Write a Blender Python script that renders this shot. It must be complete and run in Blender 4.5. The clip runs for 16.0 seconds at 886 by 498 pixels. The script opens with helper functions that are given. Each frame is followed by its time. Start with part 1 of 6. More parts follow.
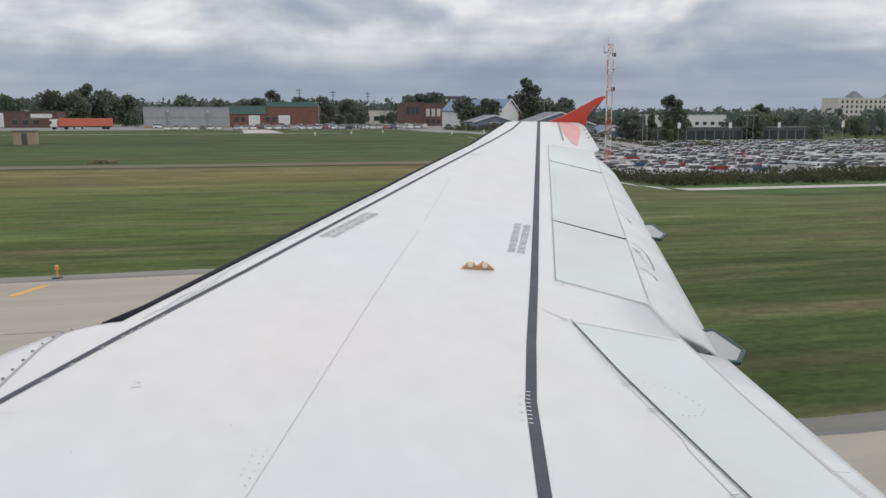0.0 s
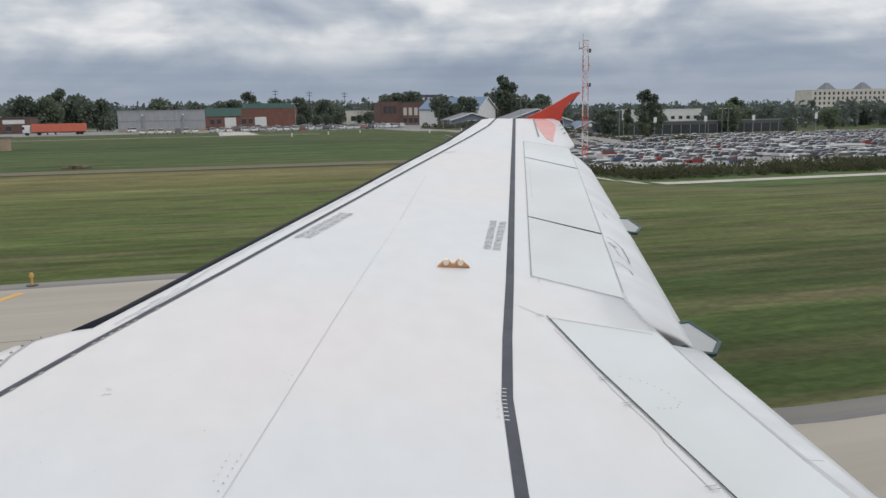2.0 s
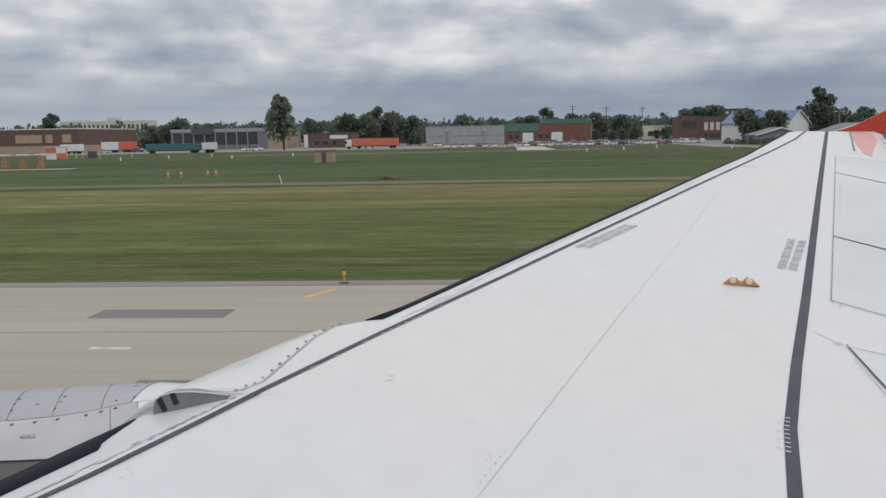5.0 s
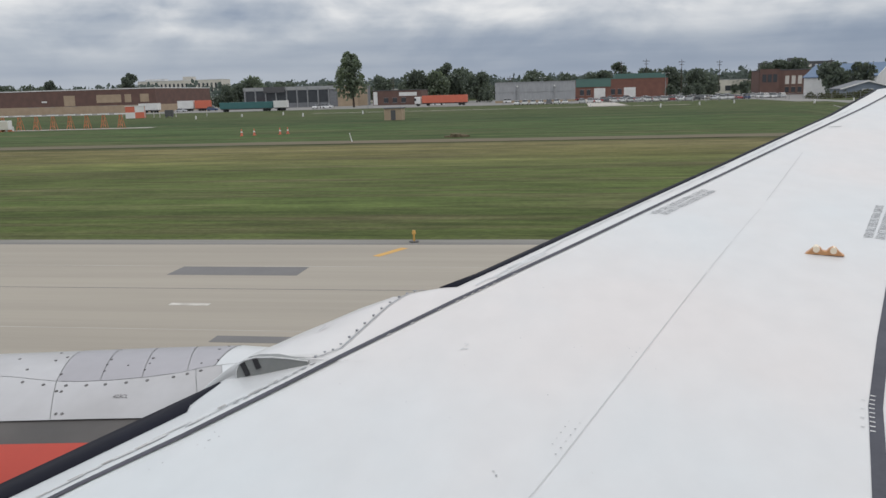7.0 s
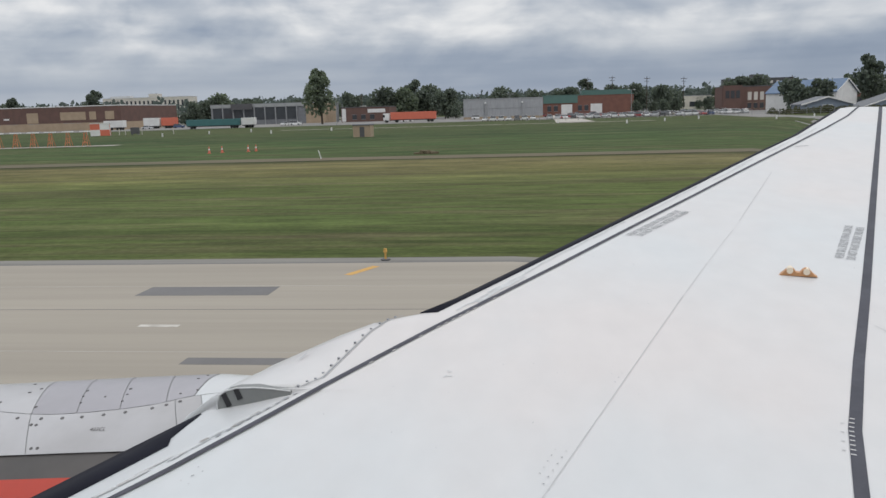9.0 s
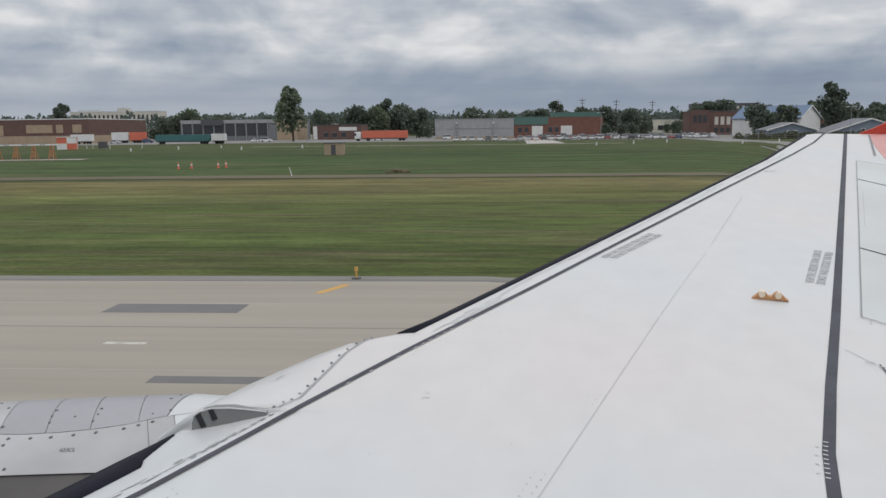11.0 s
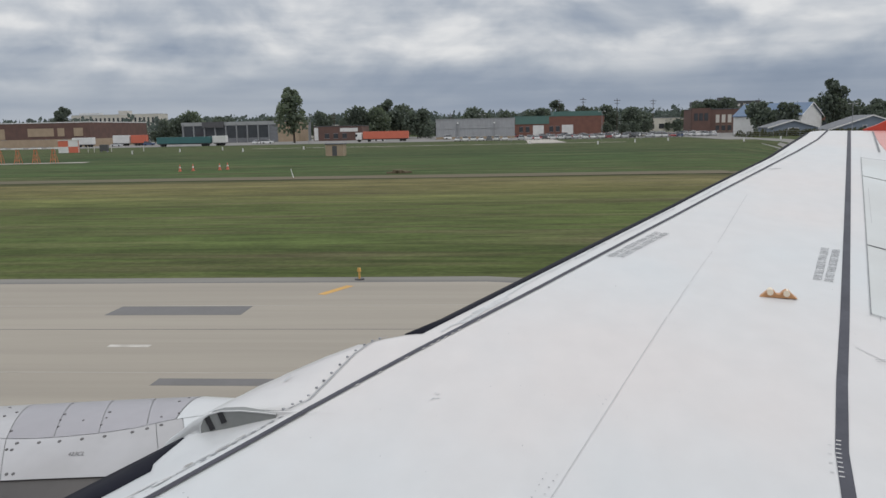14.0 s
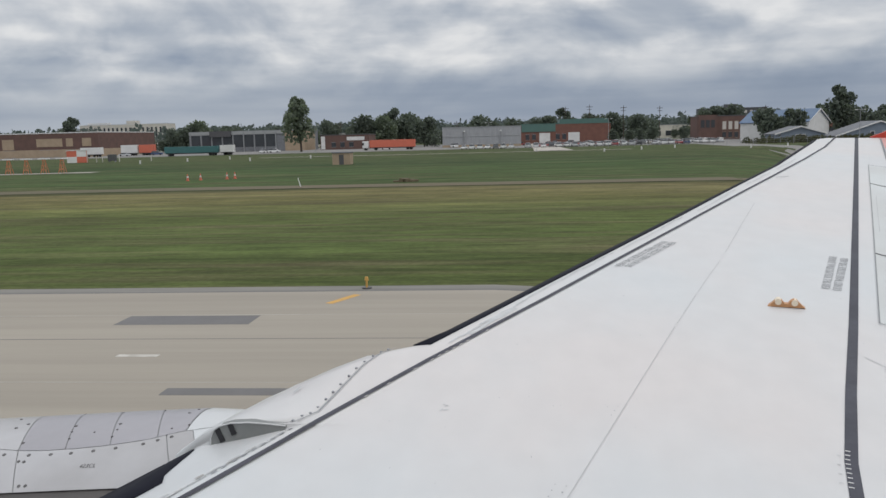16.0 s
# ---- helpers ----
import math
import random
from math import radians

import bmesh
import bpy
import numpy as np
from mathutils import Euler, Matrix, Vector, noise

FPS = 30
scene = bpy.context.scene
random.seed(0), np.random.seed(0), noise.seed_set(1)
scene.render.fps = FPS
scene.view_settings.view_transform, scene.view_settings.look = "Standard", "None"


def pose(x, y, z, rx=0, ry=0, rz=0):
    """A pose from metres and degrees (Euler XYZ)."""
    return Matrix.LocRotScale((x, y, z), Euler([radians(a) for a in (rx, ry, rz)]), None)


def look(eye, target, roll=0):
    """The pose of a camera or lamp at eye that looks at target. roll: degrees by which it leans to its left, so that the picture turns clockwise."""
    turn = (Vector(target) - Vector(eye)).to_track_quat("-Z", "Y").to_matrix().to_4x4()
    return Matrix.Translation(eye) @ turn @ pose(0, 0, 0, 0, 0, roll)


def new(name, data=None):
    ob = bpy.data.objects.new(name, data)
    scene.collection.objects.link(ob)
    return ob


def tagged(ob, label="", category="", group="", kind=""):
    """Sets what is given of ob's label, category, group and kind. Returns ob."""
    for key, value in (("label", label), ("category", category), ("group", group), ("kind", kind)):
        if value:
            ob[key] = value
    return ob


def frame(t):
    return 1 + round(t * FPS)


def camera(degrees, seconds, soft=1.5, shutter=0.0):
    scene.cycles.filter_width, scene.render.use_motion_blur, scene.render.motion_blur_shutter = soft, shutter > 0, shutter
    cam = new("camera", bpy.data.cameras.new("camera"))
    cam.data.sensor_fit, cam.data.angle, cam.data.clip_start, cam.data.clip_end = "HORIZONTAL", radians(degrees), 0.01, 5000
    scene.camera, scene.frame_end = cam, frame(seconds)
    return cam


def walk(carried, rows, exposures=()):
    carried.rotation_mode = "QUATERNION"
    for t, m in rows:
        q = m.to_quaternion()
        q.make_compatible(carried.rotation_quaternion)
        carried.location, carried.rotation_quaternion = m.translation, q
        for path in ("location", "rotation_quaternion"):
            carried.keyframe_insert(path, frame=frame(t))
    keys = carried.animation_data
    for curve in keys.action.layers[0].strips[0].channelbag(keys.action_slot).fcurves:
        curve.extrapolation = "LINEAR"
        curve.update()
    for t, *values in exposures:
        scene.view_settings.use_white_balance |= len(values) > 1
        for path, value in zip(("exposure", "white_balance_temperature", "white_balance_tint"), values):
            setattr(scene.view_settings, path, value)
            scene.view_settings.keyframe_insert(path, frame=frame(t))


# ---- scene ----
cam = camera(56.16, 16.0, 1.5)

EYE = 4.7  # mean height of the eye over the pavement


def aim(x, y, z, aft, pitch, lean):
    """Camera pose: degrees aft of straight out over the wing, pitch up, lean."""
    return Matrix.Translation((x, y, z)) @ pose(0, 0, 0, 0, 0, -90 - aft) @ pose(0, 0, 0, 90 + pitch) @ pose(0, 0, 0, 0, 0, lean)


walk(cam, [
    (0.0, aim(1.573, -2.860, 4.793, 14.51, -9.13, -0.02)),
    (0.5, aim(1.591, -2.871, 4.814, 14.57, -8.80, -0.03)),
    (1.0, aim(1.581, -2.869, 4.845, 14.96, -8.68, -0.14)),
    (1.5, aim(1.567, -2.873, 4.815, 15.54, -8.89, -0.51)),
    (2.0, aim(1.581, -2.899, 4.788, 15.89, -9.24, -1.06)),
    (2.5, aim(1.576, -2.908, 4.813, 15.74, -9.64, -1.12)),
    (3.0, aim(1.570, -2.924, 4.847, 15.26, -9.54, -0.97)),
    (3.5, aim(1.560, -2.934, 4.860, 10.99, -8.87, -0.07)),
    (4.0, aim(1.574, -2.948, 4.791, 5.44, -8.02, 0.37)),
    (4.5, aim(1.559, -2.953, 4.753, 0.83, -7.61, -0.49)),
    (5.0, aim(1.561, -2.966, 4.748, -4.09, -7.84, -1.12)),
    (7.5, aim(1.551, -2.922, 4.827, -8.98, -10.68, -1.59)),
    (8.0, aim(1.545, -2.910, 4.844, -7.90, -9.87, -1.32)),
    (8.5, aim(1.560, -2.894, 4.882, -7.27, -10.08, -1.97)),
    (9.0, aim(1.555, -2.872, 4.871, -6.78, -9.62, -1.71)),
    (11.5, aim(1.552, -2.813, 4.882, -4.07, -8.01, -0.40)),
    (12.0, aim(1.558, -2.802, 4.883, -3.63, -7.73, -0.05)),
    (12.5, aim(1.568, -2.803, 4.896, -3.42, -7.98, -0.03)),
    (13.0, aim(1.569, -2.797, 4.883, -3.12, -8.06, -0.22)),
    (13.5, aim(1.565, -2.798, 4.875, -3.61, -8.30, -0.61)),
    (14.0, aim(1.565, -2.792, 4.880, -4.78, -8.33, -1.20)),
    (14.5, aim(1.546, -2.794, 4.877, -6.38, -8.01, -1.29)),
    (15.0, aim(1.550, -2.795, 4.878, -6.63, -7.69, -1.21)),
    (15.5, aim(1.533, -2.787, 4.893, -5.62, -7.75, -1.44)),
    (16.0, aim(1.546, -2.788, 4.902, -5.25, -7.77, -1.50)),
], ((0.0, 0.02), (3.0, -0.02), (4.5, -0.10), (7.5, 0.0), (9.0, 0.0), (11.5, -0.14), (13.0, -0.12), (16.0, -0.10)))

# ---- sky and sun ----
world = bpy.data.worlds.new("overcast_sky")
scene.world = world
world.use_nodes = True
SUN_ELEVATION, SUN_BEARING = radians(50), radians(200)


def build_sky(w):
    nt = w.node_tree
    nt.nodes.clear()
    n = lambda kind: nt.nodes.new(kind)
    link = nt.links.new
    tc, sep = n("ShaderNodeTexCoord"), n("ShaderNodeSeparateXYZ")
    link(tc.outputs["Generated"], sep.inputs[0])
    def noise_of(scale, detail, rough, squash, shift, warp=0.0):
        mp, tex = n("ShaderNodeMapping"), n("ShaderNodeTexNoise")
        mp.inputs["Scale"].default_value = (1, 1, squash)
        mp.inputs["Location"].default_value = shift
        link(tc.outputs["Generated"], mp.inputs[0])
        tex.inputs["Scale"].default_value, tex.inputs["Detail"].default_value = scale, detail
        tex.inputs["Roughness"].default_value, tex.inputs["Distortion"].default_value = rough, warp
        link(mp.outputs[0], tex.inputs["Vector"])
        return tex.outputs[0]

    def ranged(value, a, b, c, d, kind="LINEAR"):
        m = n("ShaderNodeMapRange")
        m.interpolation_type = kind
        for key, v in (("From Min", a), ("From Max", b), ("To Min", c), ("To Max", d)):
            m.inputs[key].default_value = v
        link(value, m.inputs[0])
        return m.outputs[0]

    def calc(op, a, b):
        m = n("ShaderNodeMath")
        m.operation = op
        link(a, m.inputs[0])
        if isinstance(b, float):
            m.inputs[1].default_value = b
        else:
            link(b, m.inputs[1])
        return m.outputs[0]

    # a cloud deck seen from below: the rolls shrink towards the horizon
    lift = calc("MAXIMUM", sep.outputs["Z"], 0.0)
    reach = calc("POWER", calc("ADD", lift, 0.10), -1.0)
    deck = n("ShaderNodeVectorMath")
    deck.operation = "SCALE"
    link(tc.outputs["Generated"], deck.inputs[0])
    link(reach, deck.inputs["Scale"])

    def deck_noise(scale, detail, rough, shift, warp):
        mp, tex = n("ShaderNodeMapping"), n("ShaderNodeTexNoise")
        mp.inputs["Location"].default_value = shift
        mp.inputs["Scale"].default_value = (1, 1, 0)
        link(deck.outputs[0], mp.inputs[0])
        tex.inputs["Scale"].default_value, tex.inputs["Detail"].default_value = scale, detail
        tex.inputs["Roughness"].default_value, tex.inputs["Distortion"].default_value = rough, warp
        link(mp.outputs[0], tex.inputs["Vector"])
        return tex.outputs[0]

    rolls = ranged(deck_noise(0.50, 3, 0.45, (1.3, 0.4, 0), 0.4), 0.38, 0.62, -0.5, 0.5, "SMOOTHSTEP")
    lumps = ranged(deck_noise(1.15, 4, 0.42, (4.2, 2.7, 0), 0.3), 0.36, 0.64, -0.5, 0.5, "SMOOTHSTEP")
    puffs = ranged(noise_of(6.0, 6, 0.50, 2.2, (0.9, 3.1, 0.3), 0.35), 0.38, 0.62, -0.5, 0.5, "SMOOTHSTEP")
    body_low = noise_of(6.2, 5, 0.48, 2.2, (2.1, 0.6, 0.0), 0.4)
    body_high = noise_of(6.2, 5, 0.48, 2.2, (2.1, 0.6, 0.055), 0.4)
    relief = ranged(calc("SUBTRACT", body_low, body_high), -0.16, 0.16, -0.5, 0.5)
    layers = ranged(noise_of(3.0, 4, 0.5, 18.0, (5.2, 1.3, 0.0)), 0.3, 0.7, -0.5, 0.5)
    rise = ranged(sep.outputs["Z"], 0.02, 0.10, 0.14, 1.0, "SMOOTHSTEP")
    mod = calc("ADD", calc("MULTIPLY", rolls, 0.17), calc("MULTIPLY", lumps, 0.10))
    mod = calc("ADD", mod, calc("MULTIPLY", relief, 0.46))
    mod = calc("MULTIPLY", calc("ADD", mod, calc("MULTIPLY", puffs, 0.30)), rise)
    mod = calc("ADD", mod, calc("MULTIPLY", layers, 0.13))
    # a slate bank low over the horizon, deepest behind the wing, paler haze under it
    bank = calc("MULTIPLY", ranged(sep.outputs["Z"], 0.095, 0.045, 0.0, 1.0, "SMOOTHSTEP"), ranged(sep.outputs["Y"], 0.42, 0.02, 0.45, 1.0, "SMOOTHSTEP"))
    tone = calc("ADD", ranged(sep.outputs["Z"], 0.0, 0.30, 0.60, 0.90), mod)
    tone = calc("ADD", tone, calc("MULTIPLY", bank, -0.34))
    tone = calc("ADD", tone, ranged(sep.outputs["Z"], 0.0, 0.035, 0.15, 0.0, "SMOOTHSTEP"))
    prof = n("ShaderNodeValToRGB")
    r = prof.color_ramp
    stops = [(0.0, (0.215, 0.272, 0.375)), (0.3, (0.315, 0.370, 0.465)), (0.55, (0.455, 0.500, 0.570)), (0.8, (0.650, 0.675, 0.715)), (1.0, (0.84, 0.845, 0.855))]
    while len(r.elements) < len(stops):
        r.elements.new(0.5)
    for e, (p, c) in zip(r.elements, stops):
        e.position, e.color = p, (*c, 1)
    link(tone, prof.inputs[0])
    zenith = ranged(sep.outputs["Z"], 0.24, 0.90, 0.98, 1.62, "SMOOTHSTEP")
    cloud = n("ShaderNodeVectorMath")
    cloud.operation = "SCALE"
    link(prof.outputs[0], cloud.inputs[0])
    link(zenith, cloud.inputs["Scale"])
    sky = n("ShaderNodeTexSky")
    sky.sky_type, sky.sun_disc = "NISHITA", False
    sky.sun_elevation, sky.sun_rotation = SUN_ELEVATION, SUN_BEARING
    b1, b2, mix, out = n("ShaderNodeBackground"), n("ShaderNodeBackground"), n("ShaderNodeMixShader"), n("ShaderNodeOutputWorld")
    link(sky.outputs[0], b1.inputs[0])
    b1.inputs[1].default_value = 0.08
    link(cloud.outputs[0], b2.inputs[0])
    b2.inputs[1].default_value = 1.0
    mix.inputs[0].default_value = 0.94
    link(b1.outputs[0], mix.inputs[1])
    link(b2.outputs[0], mix.inputs[2])
    link(mix.outputs[0], out.inputs[0])


build_sky(world)
sun = new("sun", bpy.data.lights.new("sun", "SUN"))
sun.data.energy, sun.data.angle, sun.data.color = 0.7, radians(25), (1.0, 0.96, 0.9)
sun.matrix_world = look((0, 0, 60), (25, 35, 0))

# ---- materials ----


def mat(name, colour, rough=0.6, vary=0.15, scale=1.0, metal=0.0, stretch=(1, 1, 1), other=None, bump=0.0, fine=8.0, coords="Object", random_ob=0.0, island=0.0, spec=0.5):
    """A surface with variation at two scales; other: a second colour that the broad noise blends to."""
    m = bpy.data.materials.new(name)
    m.use_nodes = True
    nt = m.node_tree
    b = nt.nodes["Principled BSDF"]
    n, link = (lambda kind: nt.nodes.new(kind)), nt.links.new
    tc, mp = n("ShaderNodeTexCoord"), n("ShaderNodeMapping")
    mp.inputs["Scale"].default_value = stretch
    link(tc.outputs[coords], mp.inputs[0])
    broad, grain = n("ShaderNodeTexNoise"), n("ShaderNodeTexNoise")
    broad.inputs["Scale"].default_value, broad.inputs["Detail"].default_value = scale, 5
    grain.inputs["Scale"].default_value, grain.inputs["Detail"].default_value = scale * fine, 3
    link(mp.outputs[0], broad.inputs["Vector"])
    link(mp.outputs[0], grain.inputs["Vector"])
    ramp = n("ShaderNodeMapRange")
    ramp.inputs["From Min"].default_value, ramp.inputs["From Max"].default_value = 0.35, 0.65
    link(broad.outputs[0], ramp.inputs[0])
    mix = n("ShaderNodeMix")
    mix.data_type = "RGBA"
    dark = other if other else tuple(c * (1 - vary) for c in colour)
    mix.inputs["A"].default_value, mix.inputs["B"].default_value = (*colour, 1), (*dark, 1)
    link(ramp.outputs[0], mix.inputs["Factor"])
    val = n("ShaderNodeMapRange")
    val.inputs["To Min"].default_value, val.inputs["To Max"].default_value = 1 - vary, 1 + vary
    link(grain.outputs[0], val.inputs[0])
    hsv = n("ShaderNodeHueSaturation")
    link(mix.outputs["Result"], hsv.inputs["Color"])
    last = val.outputs[0]
    for amount, node, socket in ((random_ob, "ShaderNodeObjectInfo", "Random"), (island, "ShaderNodeNewGeometry", "Random Per Island")):
        if amount:
            src, rng, mul = n(node), n("ShaderNodeMapRange"), n("ShaderNodeMath")
            rng.inputs["To Min"].default_value, rng.inputs["To Max"].default_value = 1 - amount, 1 + amount
            link(src.outputs[socket], rng.inputs[0])
            mul.operation = "MULTIPLY"
            link(last, mul.inputs[0])
            link(rng.outputs[0], mul.inputs[1])
            last = mul.outputs[0]
    link(last, hsv.inputs["Value"])
    link(hsv.outputs[0], b.inputs["Base Color"])
    b.inputs["Roughness"].default_value, b.inputs["Metallic"].default_value = rough, metal
    b.inputs["Specular IOR Level"].default_value = spec
    if bump:
        bp = n("ShaderNodeBump")
        bp.inputs["Strength"].default_value, bp.inputs["Distance"].default_value = bump, 0.05
        link(grain.outputs[0], bp.inputs["Height"])
        link(bp.outputs[0], b.inputs["Normal"])
    return m


M_WING = mat("wing_paint", (0.592, 0.622, 0.636), 0.33, 0.06, 0.42, other=(0.640, 0.610, 0.598), fine=13, stretch=(0.7, 1.0, 1), bump=0.03, spec=0.5)
M_PANEL = mat("panel_paint", (0.59, 0.622, 0.62), 0.33, 0.05, 0.9, other=(0.53, 0.545, 0.535), fine=8, spec=0.7)
M_COWL = mat("cowl_paint", (0.47, 0.468, 0.48), 0.34, 0.05, 1.4, other=(0.38, 0.372, 0.375), fine=9)
M_COWL_GREY = mat("cowl_grey_metal", (0.385, 0.375, 0.40), 0.38, 0.06, 1.8, metal=0.15)
M_STRIPE = mat("walkway_stripe", (0.088, 0.090, 0.108), 0.7, 0.22, 3, spec=0.2)
M_INK = mat("stencil_ink", (0.33, 0.34, 0.36), 0.6, 0.15, 9)
M_STUD = mat("dark_stud", (0.13, 0.125, 0.125), 0.6, 0.2, 9)
M_WORDS = mat("faded_stencil", (0.42, 0.425, 0.44), 0.6, 0.2, 14)
M_SEAM = mat("seam_sealant", (0.26, 0.27, 0.28), 0.7, 0.2, 6)
M_FAINT = mat("faint_joint", (0.54, 0.545, 0.55), 0.7, 0.1, 6)
M_GAP = mat("dark_gap", (0.03, 0.03, 0.034), 0.7, 0.2, 4)
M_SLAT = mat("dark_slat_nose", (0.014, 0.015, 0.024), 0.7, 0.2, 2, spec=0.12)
M_DIRT = mat("grey_grime", (0.52, 0.53, 0.535), 0.7, 0.2, 9, other=(0.60, 0.61, 0.615), stretch=(1, 1, 1), fine=5)
M_SMUDGE = mat("soft_smudge", (0.50, 0.505, 0.51), 0.6, 0.1, 14, other=(0.57, 0.59, 0.60))
M_SCUFF = mat("grey_scuff", (0.30, 0.285, 0.27), 0.7, 0.2, 9, other=(0.60, 0.595, 0.59), stretch=(1, 1, 1), fine=5)
# grey that carries the shade inside the pylon's duct
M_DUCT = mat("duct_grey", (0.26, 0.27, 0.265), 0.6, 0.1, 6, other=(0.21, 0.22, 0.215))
M_UNDER = mat("sooty_under_cowl", (0.115, 0.105, 0.10), 0.6, 0.15, 2, other=(0.085, 0.08, 0.078))
M_RED = mat("red_paint", (0.52, 0.058, 0.034), 0.35, 0.05, 2)
M_REDFADE = mat("faded_red_paint", (0.62, 0.33, 0.31), 0.45, 0.06, 4, other=(0.60, 0.26, 0.235))
M_BRASS = mat("orange_fitting", (0.60, 0.31, 0.14), 0.5, 0.12, 12)
M_PALEDISC = mat("pale_fitting_eye", (0.85, 0.74, 0.58), 0.5, 0.05, 12)
M_FLAP = mat("flap_paint", (0.66, 0.67, 0.675), 0.42, 0.04, 1.2, other=(0.57, 0.58, 0.585), stretch=(2.5, 0.6, 1))
M_FAIRING = mat("fairing_grey", (0.34, 0.35, 0.352), 0.4, 0.06, 2)
M_TEAL_EDGE = mat("teal_edge", (0.018, 0.055, 0.05), 0.4, 0.1, 4)
M_TYRE = mat("rubber", (0.02, 0.02, 0.02), 0.8, 0.2, 5)
M_GLASS = mat("dark_window_glass", (0.03, 0.036, 0.045), 0.08, 0.1, 2)
M_CARGLASS = mat("car_window_glass", (0.05, 0.055, 0.062), 0.12, 0.1, 2, spec=0.7)
M_CONCRETE = mat("runway_concrete", (0.352, 0.318, 0.266), 0.85, 0.07, 0.7, other=(0.300, 0.270, 0.226), stretch=(1, 0.045, 1), fine=6, bump=0.15)
M_WORN = mat("worn_concrete", (0.40, 0.365, 0.31), 0.85, 0.08, 0.9, other=(0.33, 0.30, 0.25), stretch=(1, 0.1, 1), fine=6)
M_SHOULDER = mat("weathered_shoulder", (0.235, 0.225, 0.205), 0.9, 0.15, 0.5, other=(0.15, 0.145, 0.13), stretch=(1, 0.12, 1), fine=7)
M_LOT = mat("lot_asphalt", (0.235, 0.225, 0.215), 0.9, 0.08, 0.08, other=(0.185, 0.18, 0.172))
M_GRAVEL = mat("pale_gravel", (0.46, 0.43, 0.39), 0.95, 0.1, 0.3, other=(0.38, 0.35, 0.31))
M_DIRTROAD = mat("brown_earth", (0.155, 0.118, 0.078), 0.95, 0.15, 0.35, other=(0.10, 0.095, 0.05), stretch=(1, 0.1, 1))
M_RUBBERPATCH = mat("dark_patch", (0.168, 0.163, 0.162), 0.9, 0.1, 0.8)
M_YELLOW = mat("yellow_marking", (0.62, 0.36, 0.10), 0.8, 0.15, 3)
M_WHITEMARK = mat("white_marking", (0.62, 0.60, 0.56), 0.8, 0.12, 2.5, other=(0.42, 0.39, 0.35))
M_BRICK = mat("red_brown_brick", (0.150, 0.088, 0.074), 0.9, 0.12, 0.4, other=(0.122, 0.075, 0.064), fine=12)
M_BRICK2 = mat("orange_brick", (0.20, 0.095, 0.072), 0.9, 0.12, 0.5, other=(0.165, 0.08, 0.063), fine=12)
M_TAN = mat("tan_block", (0.40, 0.31, 0.22), 0.9, 0.08, 0.5, other=(0.35, 0.27, 0.19), fine=10)
M_WHITE = mat("white_wall", (0.72, 0.72, 0.71), 0.7, 0.05, 0.5, other=(0.64, 0.64, 0.63))
M_CREAM = mat("cream_render", (0.66, 0.62, 0.55), 0.8, 0.05, 0.3, other=(0.58, 0.55, 0.49))
M_GREYWALL = mat("grey_metal_cladding", (0.36, 0.37, 0.385), 0.5, 0.06, 0.3, other=(0.31, 0.32, 0.335), stretch=(1, 5, 1))
M_BLUEGREY = mat("blue_grey_siding", (0.185, 0.225, 0.275), 0.7, 0.06, 0.6, other=(0.16, 0.195, 0.24), stretch=(1, 1, 8))
M_BLUEROOF = mat("blue_metal_roof", (0.085, 0.14, 0.235), 0.5, 0.06, 0.4, other=(0.10, 0.16, 0.25))
M_GREYROOF = mat("grey_shingle_roof", (0.20, 0.21, 0.225), 0.85, 0.1, 1.2, other=(0.165, 0.17, 0.185))
M_GREENROOF = mat("green_metal_fascia", (0.085, 0.165, 0.145), 0.5, 0.06, 0.5)
M_DARKWIN = mat("dark_facade_glass", (0.055, 0.06, 0.068), 0.15, 0.15, 0.5)
M_BLIND = mat("pale_window_blind", (0.56, 0.53, 0.49), 0.7, 0.06, 0.6)
M_TEAL = mat("teal_trailer", (0.055, 0.16, 0.165), 0.5, 0.08, 0.7)
M_ORANGE = mat("orange_red_trailer", (0.60, 0.155, 0.095), 0.5, 0.06, 0.7)
M_STEEL = mat("galvanised_steel", (0.33, 0.34, 0.35), 0.5, 0.08, 2, metal=0.4)
M_DARKSTEEL = mat("dark_steel", (0.09, 0.09, 0.095), 0.6, 0.1, 2)
M_BARK = mat("bark", (0.075, 0.058, 0.045), 0.9, 0.2, 2, stretch=(1, 1, 0.3))
# tree greens are lifted pale and bluish: distance haze put into the base colour
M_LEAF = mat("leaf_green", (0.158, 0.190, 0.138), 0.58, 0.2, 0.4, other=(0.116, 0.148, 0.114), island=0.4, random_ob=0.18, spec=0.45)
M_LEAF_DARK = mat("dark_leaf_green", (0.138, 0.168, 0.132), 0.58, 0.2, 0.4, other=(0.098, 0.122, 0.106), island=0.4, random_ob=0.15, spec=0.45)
M_FAR = mat("far_wood_green", (0.108, 0.134, 0.116), 0.65, 0.15, 0.02, other=(0.122, 0.146, 0.132), island=0.35, spec=0.4)
M_SHRUB = mat("dry_shrub", (0.074, 0.082, 0.052), 0.9, 0.2, 0.12, other=(0.058, 0.072, 0.042), island=0.35, spec=0.1)
M_ORANGEPOST = mat("orange_post", (0.50, 0.18, 0.085), 0.6, 0.1, 1)


